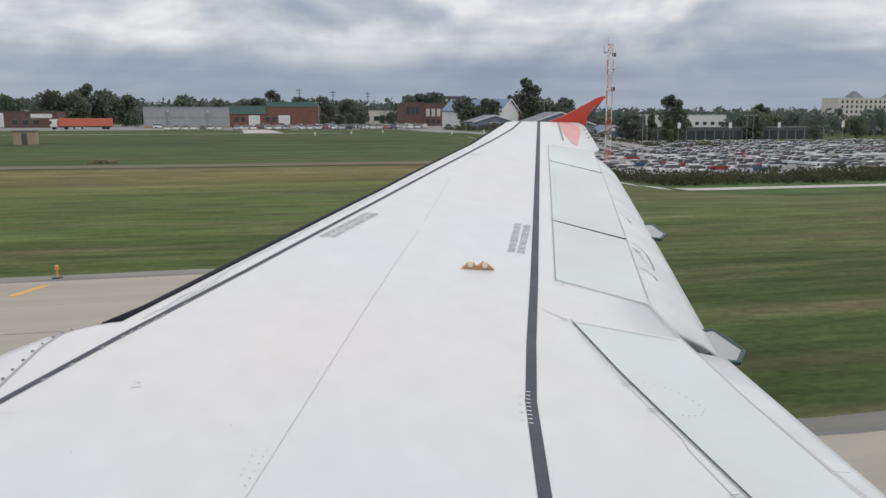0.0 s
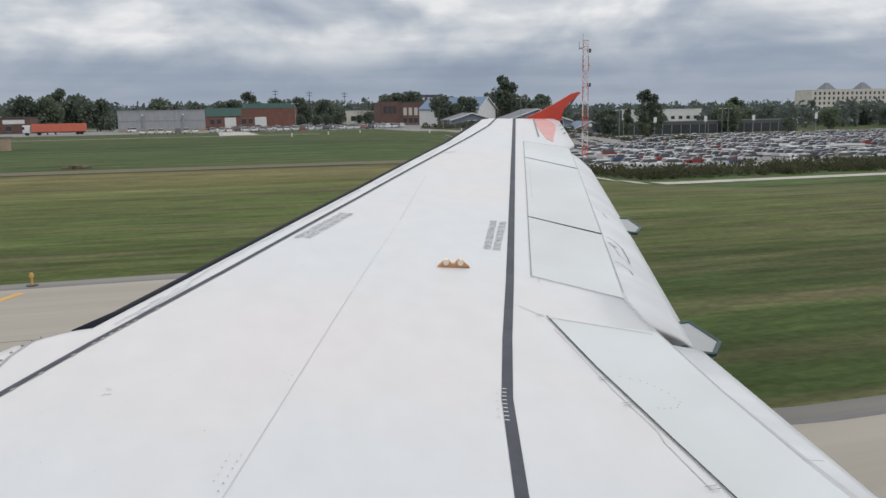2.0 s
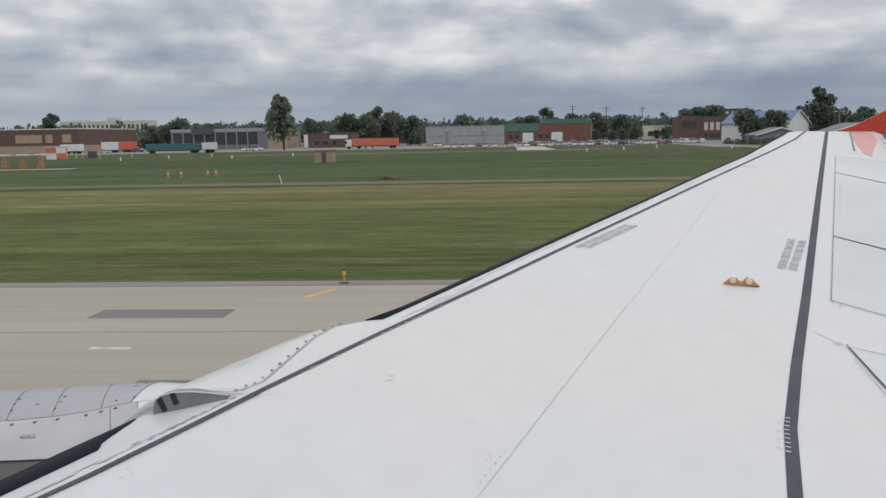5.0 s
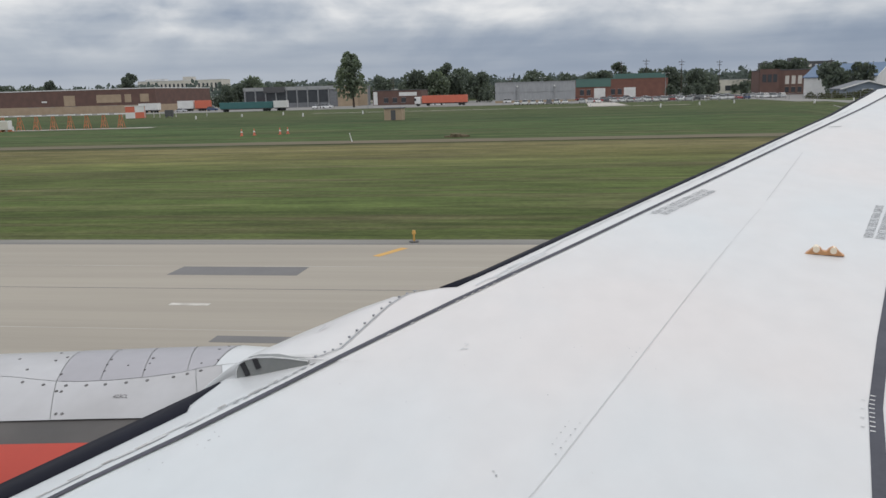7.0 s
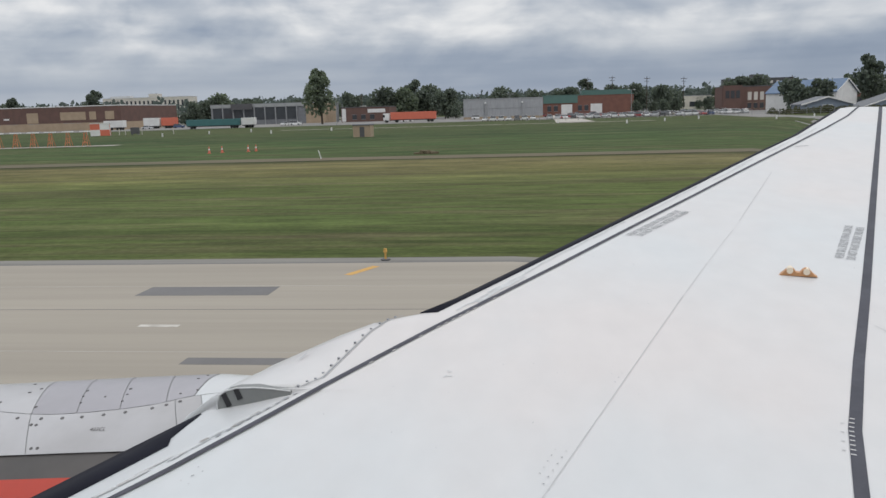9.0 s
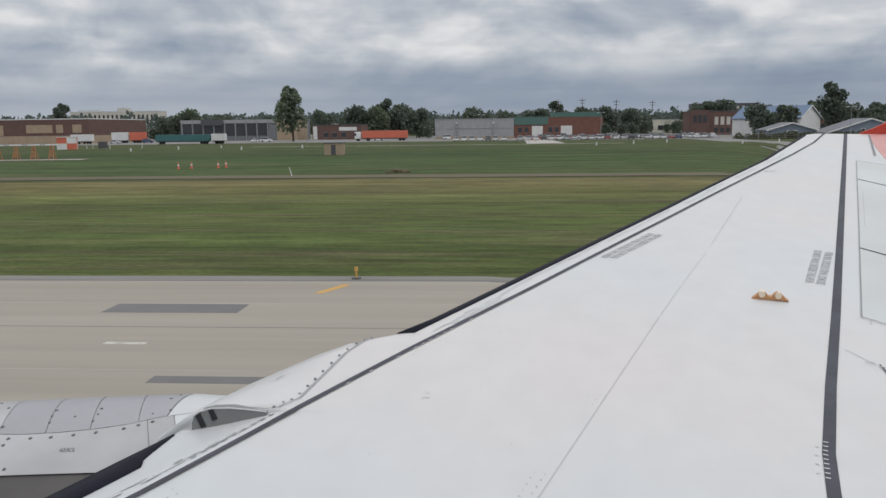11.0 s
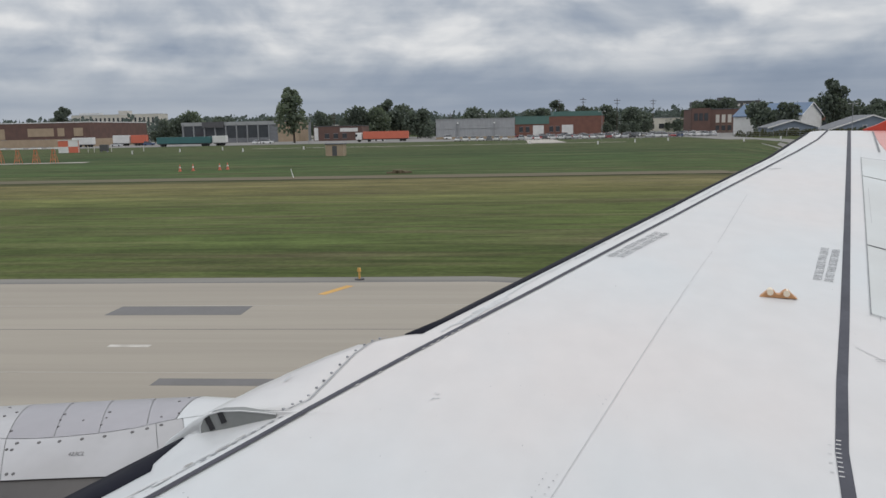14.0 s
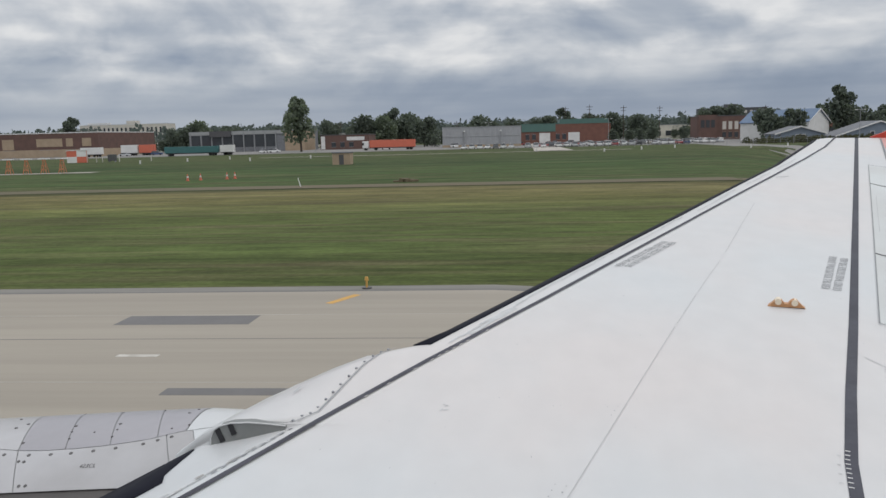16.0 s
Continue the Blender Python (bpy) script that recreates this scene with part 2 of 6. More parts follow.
def leafy(m, colour):
    """Lets some light through the leaves."""
    nt = m.node_tree
    t, mix = nt.nodes.new("ShaderNodeBsdfTranslucent"), nt.nodes.new("ShaderNodeMixShader")
    t.inputs[0].default_value = (*colour, 1)
    mix.inputs[0].default_value = 0.5
    out = nt.nodes["Material Output"]
    nt.links.new(nt.nodes["Principled BSDF"].outputs[0], mix.inputs[1])
    nt.links.new(t.outputs[0], mix.inputs[2])
    nt.links.new(mix.outputs[0], out.inputs[0])


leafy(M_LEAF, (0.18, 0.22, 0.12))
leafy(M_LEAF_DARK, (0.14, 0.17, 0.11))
leafy(M_FAR, (0.12, 0.15, 0.13))
leafy(M_SHRUB, (0.13, 0.125, 0.07))


def ramp_material(name, choices, rough, source="ShaderNodeObjectInfo", socket="Random"):
    """Paint whose colour is picked for each thing from a list of (share, colour)."""
    m = bpy.data.materials.new(name)
    m.use_nodes = True
    nt = m.node_tree
    b = nt.nodes["Principled BSDF"]
    info, r = nt.nodes.new(source), nt.nodes.new("ShaderNodeValToRGB")
    r.color_ramp.interpolation = "CONSTANT"
    while len(r.color_ramp.elements) < len(choices):
        r.color_ramp.elements.new(0.5)
    p = 0.0
    for e, (share, c) in zip(r.color_ramp.elements, choices):
        e.position, e.color = p, (*c, 1)
        p += share
    nt.links.new(info.outputs[socket], r.inputs[0])
    nt.links.new(r.outputs[0], b.inputs["Base Color"])
    b.inputs["Roughness"].default_value = rough
    return m


CAR_COLOURS = [(0.47, (0.80, 0.80, 0.80)), (0.20, (0.55, 0.56, 0.58)), (0.06, (0.17, 0.175, 0.18)), (0.09, (0.04, 0.041, 0.045)),
               (0.08, (0.30, 0.04, 0.04)), (0.07, (0.06, 0.09, 0.18)), (0.05, (0.34, 0.31, 0.26))]
M_CAR = ramp_material("car_paint", CAR_COLOURS, 0.28)
M_CAR_FAR = ramp_material("far_car_paint", CAR_COLOURS, 0.28, "ShaderNodeNewGeometry", "Random Per Island")


def grass_material():
    """Mown airfield grass: bands that run along the runway, pale dry streaks, tufts."""
    m = bpy.data.materials.new("airfield_grass")
    m.use_nodes = True
    nt = m.node_tree
    b = nt.nodes["Principled BSDF"]
    n, link = (lambda kind: nt.nodes.new(kind)), nt.links.new
    tc, sep = n("ShaderNodeTexCoord"), n("ShaderNodeSeparateXYZ")
    link(tc.outputs["Object"], sep.inputs[0])

    def noise_of(stretch, scale, detail=4):
        mp, tx = n("ShaderNodeMapping"), n("ShaderNodeTexNoise")
        mp.inputs["Scale"].default_value = stretch
        link(tc.outputs["Object"], mp.inputs[0])
        link(mp.outputs[0], tx.inputs["Vector"])
        tx.inputs["Scale"].default_value, tx.inputs["Detail"].default_value = scale, detail
        return tx.outputs[0]

    wobble = n("ShaderNodeMath")
    wobble.operation = "MULTIPLY_ADD"
    wobble.inputs[1].default_value = 7.0
    link(noise_of((1, 0.25, 1), 0.08), wobble.inputs[0])
    link(sep.outputs["X"], wobble.inputs[2])
    band = n("ShaderNodeMapRange")
    band.inputs["From Min"].default_value, band.inputs["From Max"].default_value = 27, 227
    link(wobble.outputs[0], band.inputs[0])
    r = n("ShaderNodeValToRGB")
    stops = [(0.0, (0.050, 0.078, 0.020)), (0.03, (0.075, 0.098, 0.026)), (0.09, (0.082, 0.112, 0.030)), (0.16, (0.098, 0.122, 0.034)), (0.23, (0.150, 0.142, 0.050)),
             (0.285, (0.170, 0.150, 0.062)), (0.30, (0.045, 0.062, 0.022)), (0.335, (0.060, 0.095, 0.030)), (0.55, (0.056, 0.098, 0.031)), (0.66, (0.040, 0.072, 0.025)),
             (0.80, (0.052, 0.084, 0.028)), (1.0, (0.066, 0.090, 0.034))]
    while len(r.color_ramp.elements) < len(stops):
        r.color_ramp.elements.new(0.5)
    for e, (p, c) in zip(r.color_ramp.elements, stops):
        e.position, e.color = p, (*c, 1)
    link(band.outputs[0], r.inputs[0])
    dry = n("ShaderNodeMix")
    dry.data_type = "RGBA"
    dry.inputs["B"].default_value = (0.122, 0.108, 0.054, 1)
    link(r.outputs[0], dry.inputs["A"])
    f1 = n("ShaderNodeMapRange")
    f1.inputs["From Min"].default_value, f1.inputs["From Max"].default_value = 0.47, 0.66
    f1.inputs["To Max"].default_value = 0.75
    link(noise_of((1, 0.08, 1), 0.55, 10), f1.inputs[0])
    # drier towards the rear
    rear = n("ShaderNodeMapRange")
    rear.inputs["From Min"].default_value, rear.inputs["From Max"].default_value = -8, -60
    rear.inputs["To Max"].default_value = 0.55
    link(sep.outputs["Y"], rear.inputs[0])
    near = n("ShaderNodeMapRange")
    near.inputs["From Min"].default_value, near.inputs["From Max"].default_value = 100, 84
    link(sep.outputs["X"], near.inputs[0])
    both, total = n("ShaderNodeMath"), n("ShaderNodeMath")
    both.operation = "MULTIPLY"
    total.use_clamp = True
    link(rear.outputs[0], both.inputs[0])
    link(near.outputs[0], both.inputs[1])
    link(f1.outputs[0], total.inputs[0])
    link(both.outputs[0], total.inputs[1])
    link(total.outputs[0], dry.inputs["Factor"])
    hsv = n("ShaderNodeHueSaturation")
    hsv.inputs["Saturation"].default_value = 0.94
    link(dry.outputs["Result"], hsv.inputs["Color"])
    v1, v2, mul = n("ShaderNodeMapRange"), n("ShaderNodeMapRange"), n("ShaderNodeMath")
    v1.inputs["To Min"].default_value, v1.inputs["To Max"].default_value = 0.22, 1.80
    v2.inputs["To Min"].default_value, v2.inputs["To Max"].default_value = 0.45, 1.40
    link(noise_of((1, 0.16, 1), 1.7, 9), v1.inputs[0])
    link(noise_of((1, 0.5, 1), 7.0, 6), v2.inputs[0])
    mul.operation = "MULTIPLY"
    link(v1.outputs[0], mul.inputs[0])
    link(v2.outputs[0], mul.inputs[1])
    v3, mown = n("ShaderNodeMapRange"), n("ShaderNodeMath")
    v3.inputs["From Min"].default_value, v3.inputs["From Max"].default_value = 0.35, 0.65
    v3.inputs["To Min"].default_value, v3.inputs["To Max"].default_value = 0.80, 1.20
    link(noise_of((1, 0.012, 1), 0.30, 3), v3.inputs[0])
    mown.operation = "MULTIPLY"
    link(mul.outputs[0], mown.inputs[0])
    link(v3.outputs[0], mown.inputs[1])
    blotch, worn = n("ShaderNodeMapRange"), n("ShaderNodeMath")
    blotch.inputs["From Min"].default_value, blotch.inputs["From Max"].default_value = 0.35, 0.65
    blotch.inputs["To Min"].default_value, blotch.inputs["To Max"].default_value = 0.86, 1.14
    link(noise_of((1, 0.35, 1), 0.14, 5), blotch.inputs[0])
    worn.operation = "MULTIPLY"
    link(mown.outputs[0], worn.inputs[0])
    link(blotch.outputs[0], worn.inputs[1])
    link(worn.outputs[0], hsv.inputs["Value"])
    link(hsv.outputs[0], b.inputs["Base Color"])
    b.inputs["Roughness"].default_value = 0.95
    b.inputs["Specular IOR Level"].default_value = 0.1
    bp = n("ShaderNodeBump")
    bp.inputs["Strength"].default_value, bp.inputs["Distance"].default_value = 0.5, 0.1
    link(noise_of((1, 0.7, 1), 4.0, 3), bp.inputs["Height"])
    link(bp.outputs[0], b.inputs["Normal"])
    return m


M_GRASS = grass_material()

# ---- mesh helpers ----


def mesh_ob(name, bm, material, parent=None, smooth=False):
    me = bpy.data.meshes.new(name)
    bmesh.ops.recalc_face_normals(bm, faces=bm.faces)
    bm.to_mesh(me)
    bm.free()
    for mm in (material if isinstance(material, (list, tuple)) else [material]):
        me.materials.append(mm)
    if smooth:
        for p in me.polygons:
            p.use_smooth = True
    ob = new(name, me)
    if parent:
        ob.parent = parent
    return ob


def part(name, bm, material, parent, label="", smooth=False):
    ob = mesh_ob(name, bm, material, parent, smooth)
    if label:
        tagged(ob, label)
    return ob


def raw(name, verts, faces, material, parent=None, smooth=False):
    me = bpy.data.meshes.new(name)
    me.from_pydata(verts, [], faces)
    me.materials.append(material)
    if smooth:
        for p in me.polygons:
            p.use_smooth = True
    ob = new(name, me)
    if parent:
        ob.parent = parent
    return ob


def empty(name, x=0.0, y=0.0, z=0.0, turn=0.0):
    ob = new(name)
    ob.matrix_basis = pose(x, y, z, 0, 0, turn)
    return ob


def add_box(bm, x0, x1, y0, y1, z0, z1, bevel=0.0):
    m = Matrix.Translation(((x0 + x1) / 2, (y0 + y1) / 2, (z0 + z1) / 2)) @ Matrix.Diagonal((x1 - x0, y1 - y0, z1 - z0, 1))
    made = bmesh.ops.create_cube(bm, size=1.0, matrix=m)
    if bevel:
        edges = list({e for v in made["verts"] for e in v.link_edges})
        bmesh.ops.bevel(bm, geom=edges, offset=bevel, segments=2, affect="EDGES", profile=0.5)
    return made["verts"]


def box(x0, x1, y0, y1, z0, z1, bevel=0.0):
    bm = bmesh.new()
    add_box(bm, x0, x1, y0, y1, z0, z1, bevel)
    return bm


def add_cyl(bm, base, top, r0, r1, n=8):
    base, top = Vector(base), Vector(top)
    d = top - base
    m = Matrix.Translation((base + top) / 2) @ d.to_track_quat("Z", "Y").to_matrix().to_4x4()
    bmesh.ops.create_cone(bm, cap_ends=True, segments=n, radius1=r0, radius2=r1, depth=d.length, matrix=m)


def cyl(base, top, r0, r1=None, n=8):
    bm = bmesh.new()
    add_cyl(bm, base, top, r0, r0 if r1 is None else r1, n)
    return bm


def smooth01(v, a, b):
    t = min(1.0, max(0.0, (v - a) / (b - a)))
    return t * t * (3 - 2 * t)


def ground_z(x, y):
    """The airfield is level; behind, towards the car park, the land lies lower."""
    return -7.0 * smooth01(x, 34, 105) * smooth01(-y - 0.25 * x - 45 * smooth01(x, 210, 290), 0, 45)


def site(d, s):
    """A place d metres out from the window and s metres aft along the view over the field."""
    return 1.6 + 0.9959 * d + 0.0905 * s, -2.8 + 0.0905 * d - 0.9959 * s


# ---- ground, runway, tracks ----


def sheet(name, xs, ys, height, material):
    verts = [(x, y, height(x, y)) for x in xs for y in ys]
    ny = len(ys)
    faces = [(i * ny + j, (i + 1) * ny + j, (i + 1) * ny + j + 1, i * ny + j + 1) for i in range(len(xs) - 1) for j in range(ny - 1)]
    return raw(name, verts, faces, material, smooth=True)


def steps(*runs):
    out = []
    for a, b, st in runs:
        k = max(1, round((b - a) / st))
        out += [a + (b - a) * i / k for i in range(k)]
    return out + [runs[-1][1]]


ground = sheet("ground", steps((-1500, -60, 240), (-60, 30, 15), (30, 110, 5), (110, 400, 15), (400, 1000, 75), (1000, 4000, 500)),
               steps((-3500, -500, 300), (-500, -120, 20), (-120, 40, 5), (40, 400, 30), (400, 3500, 310)), lambda x, y: ground_z(x, y) - 0.06, M_GRASS)
tagged(ground, "mown airfield grass, green with dry yellow streaks", "grass", kind="structure")


def pave_edge(y):
    """How far out the pavement reaches: it widens ahead of the wing."""
    return 11.8 + 15.9 * smooth01(y, -10.5, -3.2)


def slab(name, inner, outer, ys, z, material, label, category):
    verts, faces = [], []
    for y in ys:
        a, b = inner(y), outer(y)
        verts += [(a, y, z), (b, y, z), (b, y, z - 0.12), (a, y, z - 0.12)]
    for i in range(len(ys) - 1):
        k = 4 * i
        for c in range(4):
            faces.append((k + c, k + (c + 1) % 4, k + 4 + (c + 1) % 4, k + 4 + c))
    ob = raw(name, verts, faces, material)
    return tagged(ob, label, category, kind="structure")


ys_pave = steps((-900, -40, 40), (-40, 20, 2), (20, 900, 40))
slab("runway", lambda y: -34.0, pave_edge, ys_pave, 0.0, M_CONCRETE, "pale grooved concrete runway with faint rubber streaks", "runway")
slab("road", pave_edge, lambda y: pave_edge(y) + 0.62 + 0.25 * smooth01(y, -9, -3), ys_pave, -0.01, M_SHOULDER, "narrow weathered grey asphalt shoulder along the concrete", "shoulder")
slab("edge_seam", lambda y: pave_edge(y) - 0.12, lambda y: pave_edge(y) + 0.03, ys_pave, 0.004, M_RUBBERPATCH, "dark sealed seam between concrete and shoulder", "seam")


def strip_along(name, x0, x1, y0, y1, material, label, category, lift=0.03, wander=0.0, seed=0.0):
    verts, faces = [], []
    ys = steps((y0, y1, 6.0))
    nx = 5
    for y in ys:
        w = wander * noise.noise((y * 0.02, seed, 0.3))
        for i in range(nx):
            x = x0 + (x1 - x0) * i / (nx - 1) + w * (0.6 + 0.4 * noise.noise((y * 0.05, i * 3.0, seed)))
            verts.append((x, y, ground_z(x, y) - 0.06 + lift))
    for j in range(len(ys) - 1):
        for i in range(nx - 1):
            k = j * nx + i
            faces.append((k, k + 1, k + nx + 1, k + nx))
    return tagged(raw(name, verts, faces, material, smooth=True), label, category, kind="structure")


strip_along("track", 84, 89, -60, 700, M_DIRTROAD, "worn brown earth track through the grass", "track", 0.03, 2.5, 1.0)
strip_along("path", 119, 123, -700, -48, M_GRAVEL, "pale gravel perimeter path beyond the grass", "path", 0.05, 1.0, 5.0)
strip_along("lot", 150, 330, -640, -62, M_LOT, "grey asphalt of the large car park", "car park", 0.06)
strip_along("yard", 296, 470, -190, 330, M_LOT, "grey asphalt yard round the works buildings", "yard", 0.05, 8.0, 2.0)
strip_along("lane", 232, 234.5, -34, 70, M_GRAVEL, "pale gravel lane across the field", "lane", 0.06, 3.0, 9.0)

drive = [(*site(234, 26), 0.02), (*site(234, 37), 0.02), (*site(388, 47.5), 0.05), (*site(388, 41.5), 0.05)]
tagged(raw("driveway", drive, [(0, 1, 2, 3)], M_GRAVEL), "pale gravel drive up to the brick hall", "drive", kind="structure")
# runway markings and patches
for name, (x0, x1, y0, y1), mm, label in (
        ("patch", (22.9, 24.0, 4.5, 8.3), M_RUBBERPATCH, "long dark asphalt repair patch"),
        ("patch", (16.75, 17.2, 1.5, 4.3), M_RUBBERPATCH, "long dark asphalt repair patch"),
        ("marking", (19.6, 19.8, 5.6, 6.6), M_WHITEMARK, "worn white paint patch on the concrete")):
    tagged(mesh_ob(name, box(x0, x1, y0, y1, 0.0, 0.004), mm), label, "marking", kind="structure")
for x, y in ((26.3, 2.6), (26.3, 40.0)):
    bm = box(-0.13, 0.13, -0.75, 0.75, 0, 0.005)
    bmesh.ops.transform(bm, matrix=pose(x, y, 0, 0, 0, 66), verts=bm.verts)
    tagged(mesh_ob("yellow_line", bm, M_YELLOW), "short slanting yellow line at the edge of the concrete", "marking", kind="structure")

for x0, x1 in ((6.4, 7.0), (8.0, 8.3)):
    tagged(mesh_ob("worn_band", box(x0, x1, -60, -6, 0.0, 0.0035), M_WORN), "paler worn band along the concrete", "band", kind="structure")
# long joints in the concrete
for i, x in enumerate((5.2, 9.4, 13.9, 17.6, 21.3, 24.1)):
    tagged(mesh_ob("joint", box(x - 0.02, x + 0.02, -2.0, 320, 0.0, 0.003), M_GRAVEL if i % 2 else M_RUBBERPATCH), "fine straight joint along the concrete", "joint", kind="structure")

# ---- the aircraft ----
airliner = tagged(empty("airliner"), "white airliner wing with red tip and grey engine", "aircraft")
NOSE_UP = 1.28  # degrees by which the aircraft still sits nose-up
airliner.matrix_basis = Matrix.Translation((0, -3, 3.4)) @ pose(0, 0, 0, NOSE_UP) @ Matrix.Translation((0, 3, -3.4))


def along(pts, v):
    if v <= pts[0][0]:
        (a, b), (c, d) = pts[0], pts[1]
    else:
        for (a, b), (c, d) in zip(pts, pts[1:]):
            if v <= c:
                break
    return b + (d - b) * (v - a) / (c - a)


LE = [(1.9, 0.7), (5.3, -1.215), (5.34, -1.65), (5.45, -1.77), (5.72, -1.825), (6.04, -1.89), (6.22, -1.96), (6.36, -2.137), (8.0, -3.118), (10.0, -4.311), (13.4, -6.26), (16.2, -7.66), (16.72, -7.90), (16.88, -8.0), (16.95, -8.10)]
TE = [(1.9, -5.24), (4.2, -5.24), (5.0, -5.285), (5.7, -5.36), (6.3, -5.47), (12.65, -7.92), (12.9, -8.15), (16.4, -9.45), (16.95, -9.55)]


def wz(x):
    return EYE - 1.603 + 0.1260 * (x - 2) - 0.0008 * max(0.0, x - 8) ** 2 - 0.00095 * max(0.0, x - 6) ** 2


def ztop(x, y):
    m = along(LE, x) - y
    droop = 0.10 * (1 - smooth01(m, 0.04, 0.60)) if x < 5.32 else 0.0
    blend = 1 - smooth01(x, 5.25, 5.4) * (1 - smooth01(x, 6.2, 6.6))  # no nose drop where the pylon fairs in
    return wz(x) - 0.03 * blend * max(0.0, 1 - m / 0.16) ** 2 - droop


def wing_body():
    xs = steps((1.9, 4.7, 0.4), (4.7, 5.28, 0.1), (5.28, 5.36, 0.02), (5.36, 5.72, 0.09), (5.72, 6.04, 0.08), (6.04, 6.36, 0.04), (6.36, 12.6, 0.45), (12.6, 16.2, 0.4), (16.2, 16.95, 0.125))
    prof = (0.0, 0.008, 0.016, 0.024, 0.034, 0.05, 0.065, 0.08, 0.10, 0.12, 0.16, 0.3, 0.45, 0.6, 0.75, 0.88, 1.0)
    bm = bmesh.new()
    rings = []
    for x in xs:
        le, te = along(LE, x), along(TE, x)
        chord = le - te
        ring = []
        for u in prof:
            y = le - u * chord
            ring.append(bm.verts.new((x, y, ztop(x, y))))
        for u in reversed(prof):
            y = le - u * chord
            thick = 0.05 + 0.30 * chord / 6 * math.sqrt(max(0.0, u)) * (1 - u) ** 0.8 * 2.2
            ring.append(bm.verts.new((x, y, ztop(x, y) - thick - (0.06 if u == 0 else 0))))
        rings.append(ring)
    k = len(rings[0])
    for a, b in zip(rings, rings[1:]):
        for i in range(k):
            bm.faces.new((a[i], a[(i + 1) % k], b[(i + 1) % k], b[i]))
    bm.faces.new(rings[0])
    bm.faces.new(rings[-1])
    return bm


wing = part("wing", wing_body(), M_WING, airliner, smooth=False)
for p in wing.data.polygons:
    p.use_smooth = abs(p.normal.x) < 0.8


def ribbon(name, pts, width, material, lift=0.003, parent=None, seg=0.25, label="", thick=0.0):
    """A painted line or joint laid on the wing's upper skin along pts (x, y)."""
    fine = []
    for (ax, ay), (bx, by) in zip(pts, pts[1:]):
        n = max(1, int(math.hypot(bx - ax, by - ay) / seg))
        fine += [(ax + (bx - ax) * i / n, ay + (by - ay) * i / n) for i in range(n)]
    fine.append(pts[-1])
    verts, faces = [], []
    for i, (x, y) in enumerate(fine):
        a, b = fine[max(0, i - 1)], fine[min(len(fine) - 1, i + 1)]
        dx, dy = b[0] - a[0], b[1] - a[1]
        l = math.hypot(dx, dy)
        nx, ny = -dy / l * width / 2, dx / l * width / 2
        verts += [(x + nx, y + ny, ztop(x + nx, y + ny) + lift), (x - nx, y - ny, ztop(x - nx, y - ny) + lift)]
    for i in range(len(fine) - 1):
        faces.append((2 * i, 2 * i + 1, 2 * i + 3, 2 * i + 2))
    ob = raw(name, verts, faces, material, parent or wing)
    if label:
        tagged(ob, label)
    return ob


def patch(name, pts, material, lift=0.004, parent=None, label=""):
    """A flat plate on the upper skin with the outline pts."""
    bm = bmesh.new()
    top = [bm.verts.new((x, y, ztop(x, y) + lift)) for x, y in pts]
    bot = [bm.verts.new((x, y, ztop(x, y) - 0.004)) for x, y in pts]
    bm.faces.new(top)
    for i in range(len(pts)):
        j = (i + 1) % len(pts)
        bm.faces.new((top[i], top[j], bot[j], bot[i]))
    return part(name, bm, material, parent or wing, label)


STRIPE_F = [(2.0, 0.085), (4.2, -1.12), (4.57, -1.36), (5.36, -1.81), (6.13, -2.261), (7.29, -2.975), (9.5, -4.292), (12.26, -5.899), (14.0, -6.892), (15.5, -7.696), (16.93, -8.36)]
STRIPE_R = [(2.0, -3.45), (4.29, -3.96), (5.1, -4.20), (5.8, -4.46), (6.79, -4.845), (16.93, -8.73)]
ribbon("stripe", STRIPE_F, 0.033, M_STRIPE, 0.005, label="dark walkway border line")
ribbon("stripe", STRIPE_R, 0.055, M_STRIPE, label="dark walkway border line")
SEAM = [(3.6, -2.50), (4.52, -2.88), (6.08, -3.49), (6.74, -3.75)]
ribbon("skin_joint", SEAM, 0.004, M_FAINT)
ribbon("skin_joint", [(6.80, -3.775), (7.4, -4.015)], 0.003, M_FAINT)
ribbon("skin_joint", [(7.46, -4.04), (7.9, -4.22), (8.28, -4.38)], 0.0025, M_FAINT)
ribbon("skin_joint", [(8.55, -4.485), (8.9, -4.62), (10.0, -5.04), (10.6, -5.27)], 0.004, M_FAINT)

# flaked edges on the front line
for i, x in enumerate((5.62, 5.78, 5.98, 6.12, 6.18, 6.24, 6.30, 6.36, 6.42, 6.60)):
    y = along(STRIPE_F, x) - 0.024
    ribbon("paint_chip", [(x, y + 0.002), (x + 0.020, y - 0.012)], 0.008, M_WING, 0.0075)
# outer spoilers, inner spoiler, aileron
HINGE = lambda x: -5.03 - (x - 6.86) * 0.3834
PTE = lambda x: -5.46 - (x - 6.31) * 0.393
spans = [(6.86, 6.31, 8.51, 7.83), (8.55, 7.87, 11.80, 10.87), (11.84, 10.91, 13.30, 12.62)]
for a, b, c, d in spans:
    patch("spoiler", [(a, HINGE(a)), (c, HINGE(c)), (d, PTE(d) + 0.01), (b, PTE(b) + 0.01)], M_PANEL, 0.007, label="pale grey-green spoiler panel, stowed")
for a, b, w in ((6.84, 6.29, 0.005), (8.53, 7.85, 0.022), (11.82, 10.89, 0.022), (13.34, 12.64, 0.02)):
    ribbon("gap", [(a, HINGE(a)), (b, PTE(b))], w, M_GAP if w > 0.02 else M_SEAM if w > 0.01 else M_FAINT, 0.0085)
